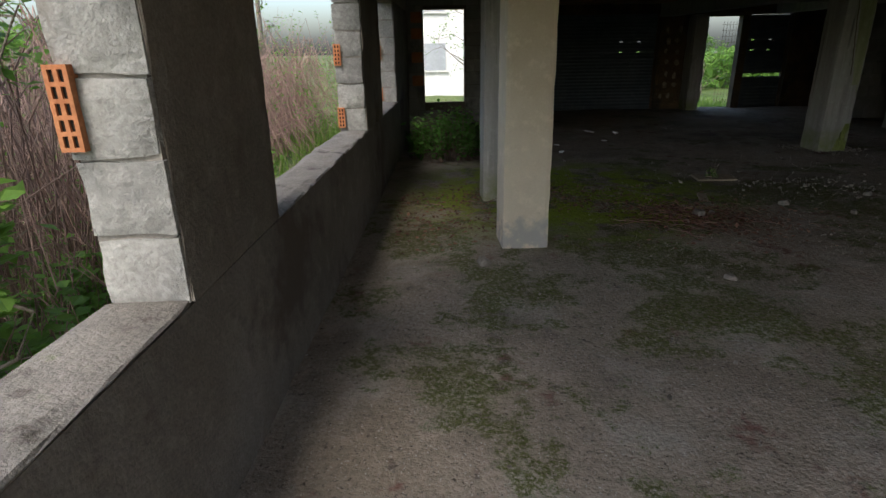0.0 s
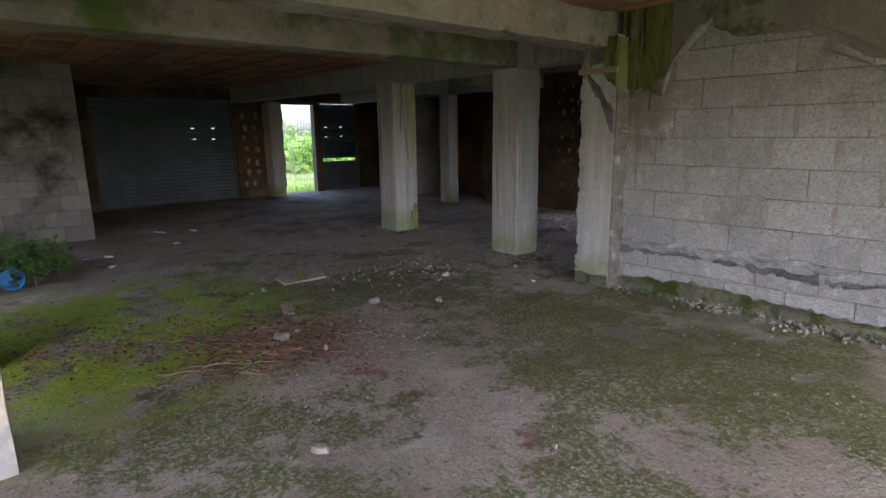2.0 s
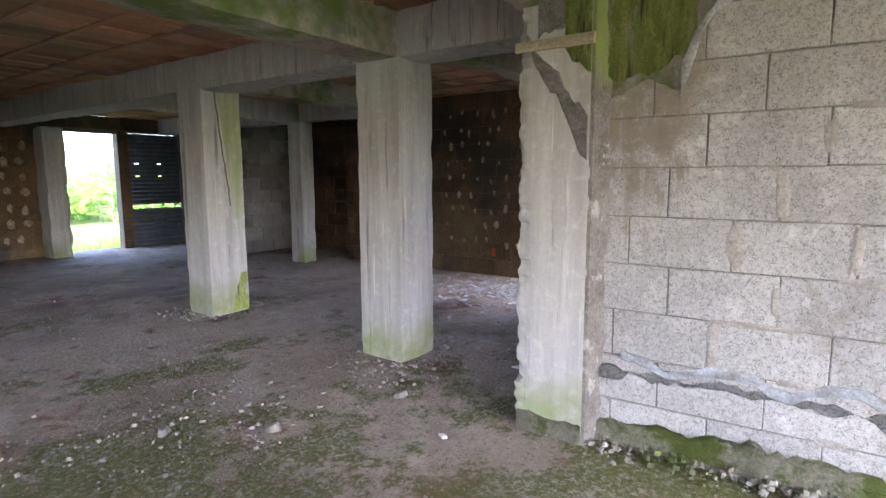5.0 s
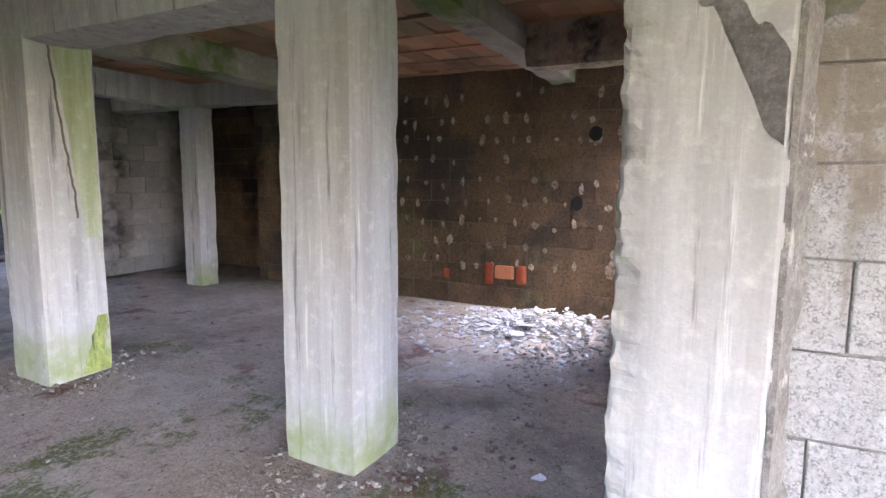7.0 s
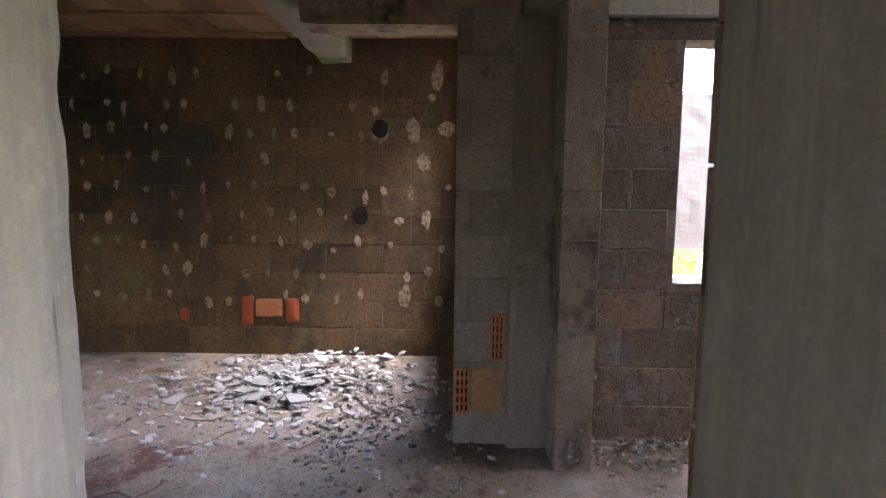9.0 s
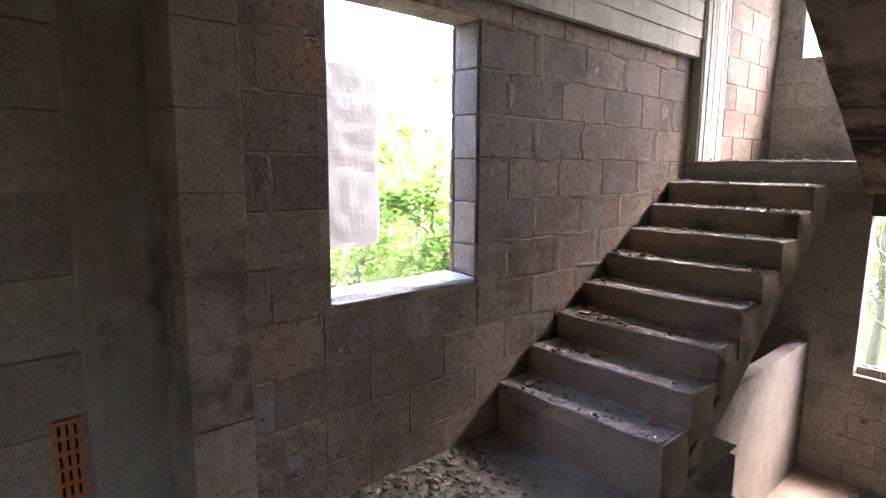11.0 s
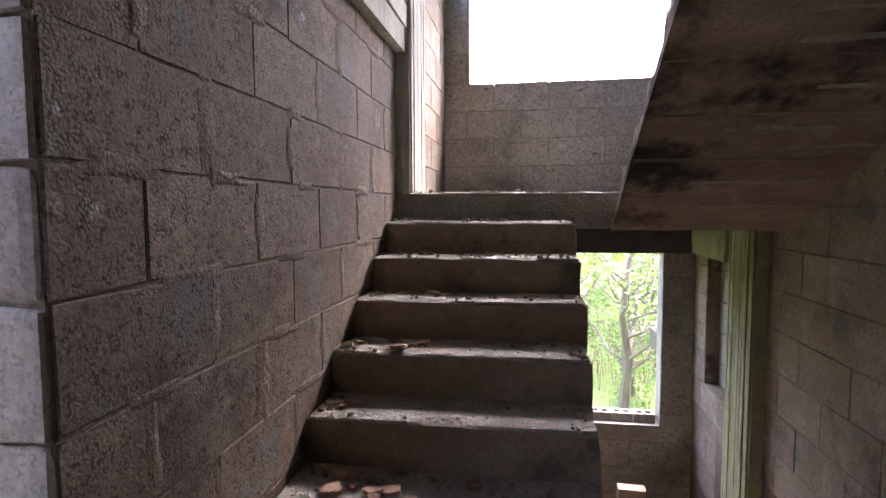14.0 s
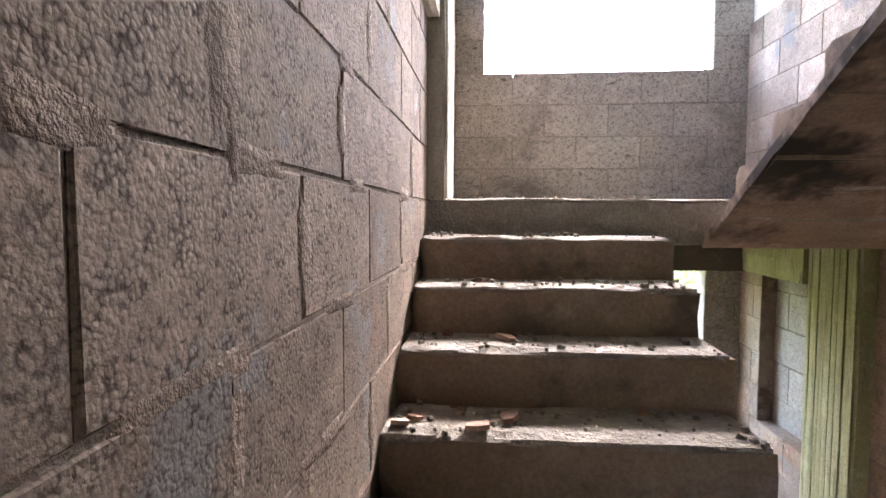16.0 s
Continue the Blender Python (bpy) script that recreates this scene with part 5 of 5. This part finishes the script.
# ---- patches and marks on the walls ----
def ragged(name, parent, u0, u1, lo, hi, at, thick, material, label, wave=0.03, top=True, seed=0, axis="x", step=0.04):
    """A skim of plaster on a wall face between two ragged edges; lo and hi give its edges along the wall."""
    bm = bmesh.new()
    n = max(2, int(abs(u1 - u0) / step))
    cols = []
    for i in range(n + 1):
        u = u0 + (u1 - u0) * i / n
        a = lo(u) + wave * noise.noise(Vector((u * 7, seed, 1))) + wave * 0.6 * noise.noise(Vector((u * 23, seed, 2)))
        z = hi(u) + wave * noise.noise(Vector((u * 7, seed, 3))) + wave * 0.6 * noise.noise(Vector((u * 23, seed, 4)))
        z = max(z, a + 0.004)
        col = []
        for k in range(7):
            q = a + (z - a) * k / 6
            d = thick * (0.25 if k in (0, 6) else 1.0) * (0.85 + 0.3 * noise.noise(Vector((u * 6, q * 6, seed))))
            if i in (0, n):
                d *= 0.25
            col.append(bm.verts.new((at - d, u, q) if axis == "x" else (u, at - d, q)))
        cols.append(col)
    for i in range(n):
        for k in range(6):
            bm.faces.new((cols[i][k], cols[i + 1][k], cols[i + 1][k + 1], cols[i][k + 1]))
    bmesh.ops.solidify(bm, geom=bm.faces[:], thickness=0.004)
    bmesh.ops.recalc_face_normals(bm, faces=bm.faces)
    for f in bm.faces:
        f.smooth = True
    return part(name, bm, material, parent, label)


hall = bpy.data.objects["wall_hall"]
back = bpy.data.objects["wall_back"]
corner = bpy.data.objects["column_corner"]
ragged("mortar_skirt", hall, -1.6, 4.34, lambda u: F - 0.03, lambda u: 0.05 + 0.03 * math.sin(u * 2.3), 6.238, 0.035, M["skirt"], "lumpy mossy mortar skirt at the wall foot", 0.06, seed=3)
ragged("damp_band", hall, 1.0, 4.3, lambda u: 0.3 - 0.03 * math.sin(u * 3.1), lambda u: 0.345 + 0.02 * math.sin(u * 2.3), 6.239, 0.0012, M["damp"], "dark damp band along the blocks", 0.07, seed=12)
ragged("salt_bloom", hall, 2.2, 4.15, lambda u: 0.37 + 0.03 * math.sin(u * 12.6), lambda u: 0.425 + 0.035 * math.sin(u * 12.6), 6.238, 0.0014, M["salt"], "white salt bloom above the damp band", 0.04, seed=13)
def along(points):
    """A function that runs straight from one (u, z) to the next."""
    def at(u):
        for (u0, z0), (u1, z1) in zip(points, points[1:]):
            if u <= u1:
                return z0 + (z1 - z0) * max(0.0, min(1.0, (u - u0) / (u1 - u0)))
        return points[-1][1]
    return at


band = along([(-1.6, -0.02), (2.2, 1.98), (2.75, 2.28), (3.3, 2.3), (3.5, 2.42), (3.66, 2.29), (3.81, 2.17), (3.9, 1.84), (4.05, 1.9), (4.34, 1.8)])
ragged("concrete_band", hall, -1.6, 4.34, band, lambda u: 2.93, 6.238, 0.02, M["moss_band"], "stained concrete band with green algae above the blocks", 0.04, seed=5, step=0.03)
ragged("slab_edge", hall, 0.2, 2.72, along([(0.2, 0.96), (2.72, 2.33)]), along([(0.2, 1.04), (2.72, 2.41)]), 6.22, 0.02, M["moss_band"], "sloping edge of the stair slab showing in the wall", 0.03, seed=21)
ragged("slab_edge", hall, 1.6, 2.6, along([(1.6, 1.62), (2.6, 2.12)]), along([(1.6, 1.645), (2.6, 2.145)]), 6.22, 0.012, M["mortar_smear"], "thin mortar ridge along the stair slab", 0.02, seed=22)
ragged("algae_patch", hall, 3.84, 4.34, lambda u: 1.92 + 1.5 * (4.12 - u) ** 2, lambda u: 2.92, 6.214, 0.004, M["algae"], "bright green algae below the beam", 0.05, seed=15, step=0.02)
ragged("algae_patch", corner, 4.315, 4.46, lambda u: 1.95 + 0.8 * (u - 4.31), lambda u: 2.44, 5.979, 0.004, M["algae"], "green algae on the column head", 0.05, seed=16, step=0.02)
ragged("plaster_edge", hall, 3.48, 3.9, along([(3.48, 2.42), (3.66, 2.27), (3.81, 2.1), (3.9, 1.78)]), along([(3.48, 2.52), (3.66, 2.36), (3.81, 2.2), (3.9, 1.95)]), 6.212, 0.006, M["salt"], "broken white plaster edge", 0.06, seed=17, step=0.02)
ragged("peeled_streak", corner, 4.325, 4.69, lambda u: 1.56 + 1.6 * (u - 4.35), lambda u: 1.73 + 1.25 * (u - 4.33), 5.979, 0.002, M["peeled"], "dark streak where the plaster peeled", 0.09, seed=7, step=0.015)
ragged("peeled_streak", corner, 4.46, 4.62, lambda u: 2.18, lambda u: 2.36, 5.979, 0.002, M["peeled"], "dark broken patch at the column head", 0.06, seed=8, step=0.02)
ragged("damp_foot", corner, 4.315, 4.72, lambda u: F - 0.03, lambda u: 0.02, 5.979, 0.005, M["skirt"], "damp mossy foot", 0.04, seed=9, step=0.02)
# fillet added over the column's south face, coloured dark to hide its light
bm = bmesh.new()
rings = []
for i in range(61):
    z = F - 0.03 + 2.55 * i / 60
    e = [0.03 * noise.noise(Vector((k * 3.3, 1, z * 6))) + 0.02 * noise.noise(Vector((k * 5.1, 4, z * 19))) for k in range(3)]
    rings.append([bm.verts.new(q) for q in ((5.979 + abs(e[0]) * 0.3, 4.312, z), (5.984 + abs(e[0]) * 0.3, 4.294, z), (6.05 + e[1] * 0.4, 4.28 + e[1] * 0.4, z), (6.12, 4.25 + e[2] * 0.7, z), (6.2, 4.25 + e[2] * 0.7, z), (6.2, 4.312, z))])
for p, q in zip(rings, rings[1:]):
    for k in range(6):
        bm.faces.new((p[k], p[(k + 1) % 6], q[(k + 1) % 6], q[k]))
bm.faces.new(rings[0][::-1]), bm.faces.new(rings[-1])
bmesh.ops.recalc_face_normals(bm, faces=bm.faces)
thing("mortar_fillet", bm, M["seam"], "rough mortar darkened against south light, filling the angle between column and block wall", "mortar", kind="structure")
thing("wood_strip", worn_box((5.95, 4.29, 2.09), (5.98, 4.75, 2.15), 0.05, 0.003, 0.006, 77), M["wood"], "weathered wooden strip nailed across the column head", "wood strip")


def dab_mesh(rnd, w, h):
    bm = bmesh.new()
    n = 24
    rim = []
    mid = bm.verts.new((-0.0008, 0, 0))
    for i in range(n):
        a = 2 * math.pi * i / n
        r = 1 + 0.4 * noise.noise(Vector((math.cos(a) * 1.3, math.sin(a) * 1.3, w * 300))) + 0.35 * noise.noise(Vector((math.cos(a) * 4, math.sin(a) * 4, w * 900)))
        rim.append(bm.verts.new((0.0012, math.cos(a) * w * r, math.sin(a) * h * r)))
    for i in range(n):
        bm.faces.new((mid, rim[(i + 1) % n], rim[i]))
    return bm


DABS = []
for i in range(8):
    bm = dab_mesh(R, 0.026 + 0.005 * (i % 4), 0.045 + 0.01 * (i % 3))
    me = bpy.data.meshes.new("plaster_dab")
    bm.to_mesh(me)
    bm.free()
    me.materials.append(M["dab"])
    DABS.append(me)
for r in range(9):
    for q in range(14):
        if R.random() < 0.22:
            continue
        y = 5.2 + 0.235 * q + 0.11 * (r % 2) + R.gauss(0, 0.03)
        z = 0.42 + 0.243 * r + R.gauss(0, 0.03)
        o = new("plaster_dab", R.choice(DABS))
        o.parent = back
        k = 1.6 if y < 5.75 and R.random() < 0.6 else R.uniform(0.55, 1.0)
        o.matrix_local = Matrix.LocRotScale((10.426, y, z), Euler((R.uniform(-0.3, 0.3), 0, 0)), (1, k, k * R.uniform(0.9, 1.3)))
# knocked holes are flat: their shade is painted as black patches
for y, z in ((5.72, 1.91), (5.9, 1.16)):
    bm = bmesh.new()
    n = 12
    rim = [bm.verts.new((10.421, y + math.cos(6.283 * i / n) * 0.075 * R.uniform(0.85, 1.1), z + math.sin(6.283 * i / n) * 0.08 * R.uniform(0.85, 1.1))) for i in range(n)]
    bm.faces.new(rim)
    part("knocked_hole", bm, M["hole"], back, "flat black patch painting the shade of a hole knocked into a block")
for y0, y1, z0, z1, key in ((6.86, 6.97, 0.17, 0.43, "clay_red"), (6.6, 6.84, 0.25, 0.41, "clay"), (6.45, 6.57, 0.2, 0.42, "clay_red"), (7.44, 7.52, 0.2, 0.32, "clay_red")):
    part("brick", worn_box((10.415, y0, z0), (10.44, y1, z1), 0.04, 0.005, 0.01, int(y0 * 10)), M[key], back, "exposed red clay brick")

# stair window: sill and hollow block ends of the jambs
thing("window_sill", worn_box((8.852, 2.85, 0.84), (9.11, 3.79, 0.885), 0.04, 0.008, 0.018, 201), M["sill_pale"], "pale concrete window sill of the stair window", "sill", kind="structure")
estair = bpy.data.objects["wall_stair_east"]
for r in range(6):
    z = 0.885 if r == 0 else 0.82 + 0.24 * r
    h = (1.055 if r == 0 else z + 0.232) - z
    for k, (xa, xb) in enumerate(((8.864, 9.036), (9.052, 9.079))):
        part("block_rib", worn_box((xa, 2.84, z), (xb, 2.866 - 0.004 * k, min(z + h, 2.26)), 0.03, 0.007, 0.008, r * 5 + k), M["block_pier"], estair)


def smear_mesh(w, h, seed, material):
    """A dab of mortar wiped over a joint: a low mound with an uneven outline, facing west."""
    bm = bmesh.new()
    n = 22
    rings = []
    for k, x in ((1.0, 0.0025), (0.85, -0.0002)):
        ring = []
        for i in range(n):
            a = 2 * math.pi * i / n
            c, d = math.cos(a), math.sin(a)
            q = 1 / max(abs(c), abs(d)) ** 0.7
            r = k * q * (1 + 0.3 * noise.noise(Vector((c * 1.5, d * 1.5, seed))) + 0.3 * noise.noise(Vector((c * 5, d * 5, seed + 9))))
            ring.append(bm.verts.new((x, c * w / 2 * r, d * h / 2 * r)))
        rings.append(ring)
    mid = bm.verts.new((-0.0008, 0, 0))
    for i in range(n):
        j = (i + 1) % n
        bm.faces.new((rings[0][i], rings[0][j], rings[1][j], rings[1][i]))
        bm.faces.new((rings[1][i], rings[1][j], mid))
    for f in bm.faces:
        f.smooth = True
    me = bpy.data.meshes.new("mortar_smear")
    bm.to_mesh(me)
    bm.free()
    me.materials.append(material)
    return me


def smears(parent, face, rows, y0, y1, length, height, base, shifts, start, key, odds, skip=None, flat_odds=0.0):
    rnd = random.Random(len(parent.name))
    tall = [smear_mesh(0.05 + 0.012 * (i % 4), height * (0.75 + 0.1 * (i % 4)), 3.1 * i, M[key]) for i in range(6)]
    wide = [smear_mesh(0.16 + 0.07 * (i % 4), 0.03 + 0.008 * (i % 3), 7.7 * i, M[key]) for i in range(6)]
    for r in rows:
        k = math.floor((y0 - start) / length) - 1
        while True:
            y = start + shifts[r % len(shifts)] + length * k
            k += 1
            if y > y1:
                break
            for kind, (yy, z, chance) in enumerate(((y, base + height * (r + 0.5), odds), (y + length * rnd.uniform(0.15, 0.85), base + height * r, flat_odds))):
                if rnd.random() > chance or yy < y0 or yy > y1 or (skip and skip(yy, z)):
                    continue
                o = new("mortar_smear", rnd.choice((tall, wide)[kind]))
                o.parent = parent
                o.matrix_local = Matrix.LocRotScale((face, yy + rnd.uniform(-0.01, 0.01), z), Euler((rnd.uniform(-0.06, 0.06), 0, 0)), (1, rnd.uniform(0.8, 1.25), rnd.uniform(0.8, 1.1)))


smears(hall, 6.2375, range(1, 9), 0.3, 3.75, 0.5, 0.2585, -0.092, HALL_SHIFTS, -4.2, "mortar_smear", 0.7, lambda y, z: z > band(y) - 0.1, 0.12)
smears(estair, 8.8588, range(10, 18), 0.5, 4.3, 0.49, 0.24, -1.82, (0.085, 0.33), -1.65, "smear_stair", 0.75, lambda y, z: (2.72 < y < 3.95 and z > 0.75) or z > 2.3 or z < 1.75 - 0.6 * y, 0.6)

# pale mortar ridges left by the boards of the soffit
for k in range(15):
    y = 0.62 + 0.185 * k + R.uniform(-0.05, 0.05)
    xa = X0 + R.uniform(0.02, 0.4)
    xb = min(X1 - 0.03, xa + R.uniform(0.3, 0.75))
    w = R.uniform(0.008, 0.03)
    bm = bmesh.new()
    n = 24
    lines = []
    for i in range(n + 1):
        x = xa + (xb - xa) * i / n
        mid = y + 0.015 * noise.noise(Vector((x * 5, k, 1)))
        half = w * (0.6 + 0.7 * noise.noise(Vector((x * 11, k, 2)))) * min(1, i / 3, (n - i) / 3) + 0.001
        lines.append([bm.verts.new((x, mid + e * half, 1.33 + (mid + e * half - 0.33) * S + (0.004 if e else -0.007))) for e in (-1, 0, 1)])
    for p, q in zip(lines, lines[1:]):
        for e in range(2):
            bm.faces.new((p[e], p[e + 1], q[e + 1], q[e]))
    part("mortar_ridge", bm, M["ridge"], upper, "pale mortar ridge between board marks")
# lumps of mortar on the dark pier beside the doorway
north = bpy.data.objects["wall_north"]
for k in range(14):
    o = new("plaster_dab", DABS[k % 8])
    o.parent = north
    o.matrix_local = Matrix.LocRotScale((6.78 + 0.28 * (k % 2) + R.gauss(0, 0.04), 15.686, 0.25 + 0.3 * (k // 2) + R.gauss(0, 0.03)), Euler((0, 0, math.pi / 2)), (1, 1.7, 1.5))
# hollow block sill of the lower window
for k in range(5):
    x = 6.9 + 0.2 * k
    o = tagged(new("hollow_block"), "hollow concrete block on the lower window sill", "block", "sill blocks")
    part("body", boxes(((x, -1.76, -0.54), (x + 0.19, -1.74, -0.46)), ((x, -1.66, -0.54), (x + 0.19, -1.64, -0.46)), ((x, -1.74, -0.54), (x + 0.025, -1.66, -0.461)), ((x + 0.085, -1.74, -0.54), (x + 0.11, -1.66, -0.461)), ((x + 0.165, -1.74, -0.54), (x + 0.19, -1.66, -0.461))), M["block_south"], o)
bm = bmesh.new()
for i in range(500):
    s = R.choice((0.01, 0.018, 0.03))
    chunk(bm, Vector((R.uniform(6.62, 7.78), R.uniform(-1.5, -0.3), -1.68 + s * 0.4)), s, R)
thing("cellar_debris", bm, M["rubble"], "debris on the cellar landing", "rubble", kind="stuff")

back_col = bpy.data.objects["column_back"]


def upright_skim(name, parent, z0, z1, left, right, at, material, label, wave, seed):
    """A thin upright stain or crack on a face that looks south, with uneven edges."""
    bm = bmesh.new()
    n = int((z1 - z0) / 0.02)
    rows = []
    for i in range(n + 1):
        z = z0 + (z1 - z0) * i / n
        w = wave * (noise.noise(Vector((seed, z * 5, 1))) + 0.7 * noise.noise(Vector((seed, z * 19, 2))))
        w2 = wave * 0.3 * noise.noise(Vector((seed, z * 23, 5)))
        a, b = left(z) + w, right(z) + w + w2
        rows.append([bm.verts.new((a + (b - a) * k / 3, at - (0.0005 if k in (0, 3) else 0.002), z)) for k in range(4)])
    for i in range(n):
        for k in range(3):
            bm.faces.new((rows[i][k], rows[i][k + 1], rows[i + 1][k + 1], rows[i + 1][k]))
    return part(name, bm, material, parent, label)


edge_x = lambda z: 6.66 + 0.11 * (2.3 - z)
upright_skim("crack", back_col, 1.1, 2.34, lambda z: edge_x(z) - 0.014, lambda z: edge_x(z) + 0.004, 8.7365, M["mortar_dark"], "dark jagged crack in the plaster", 0.012, 31)
upright_skim("algae_streak", back_col, 0.95, 2.34, lambda z: edge_x(z) + 0.03, lambda z: 6.95, 8.738, M["algae_pale"], "pale green algae film", 0.012, 33)
upright_skim("algae_foot", back_col, F, 0.34, lambda z: 6.76 + 0.35 * z, lambda z: 6.955, 8.7375, M["algae"], "green moss at the column foot", 0.03, 34)


def plastic_tub(m):
    """A small round tub lying on its side, open towards the hall."""
    ob = tagged(new("plastic_tub"), "small bright blue plastic tub lying in the nettles", "tub")
    bm = bmesh.new()
    prof = ((0.0, 0.0), (0.085, 0.0), (0.092, 0.006), (0.112, 0.13), (0.12, 0.132), (0.12, 0.14), (0.108, 0.14), (0.088, 0.01), (0.0, 0.01))
    rings = [[bm.verts.new((max(r, 0.0005) * math.cos(6.2832 * i / 24), max(r, 0.0005) * math.sin(6.2832 * i / 24), z)) for i in range(24)] for r, z in prof]
    for a, b in zip(rings, rings[1:]):
        for i in range(24):
            j = (i + 1) % 24
            bm.faces.new((a[i], a[j], b[j], b[i]))
    part("body", bm, M["blue_plastic"], ob)
    hb = bmesh.new()
    pts = [Vector((0.118 * math.cos(0.2 + 2.7 * k / 10), 0.118 * math.sin(0.2 + 2.7 * k / 10) * 0.5, 0.145 + 0.07 * math.sin(math.pi * k / 10))) for k in range(11)]
    for p, q in zip(pts, pts[1:]):
        quad_box(hb, p - Vector((0.003, 0.003, 0.003)), q + Vector((0.003, 0.003, 0.003)))
    part("handle", hb, M["wire"], ob, "thin wire handle")
    ob.matrix_basis = m


plastic_tub(pose(1.24, 8.86, F + 0.115, 83, 0, 8))
bm = bmesh.new()
for k in range(3):
    chunk(bm, Vector((2.13 + 0.05 * k, 10.0, F + 0.022)), 0.05, R, 0.5)
thing("crumpled_wrapper", bm, M["blue_dark"], "crumpled dark blue plastic wrapper beside the nettles", "wrapper")


# the hall wall runs slightly askew to the stair wall
pivot = Vector((6.24, 0.5, 0))
hall.matrix_basis = Matrix.Translation(pivot) @ Matrix.Rotation(math.radians(1.9), 4, "Z") @ Matrix.Translation(-pivot) @ hall.matrix_basis

# ---- blocks of the walls ----
for row in LAST:
    lay_blocks(*row)
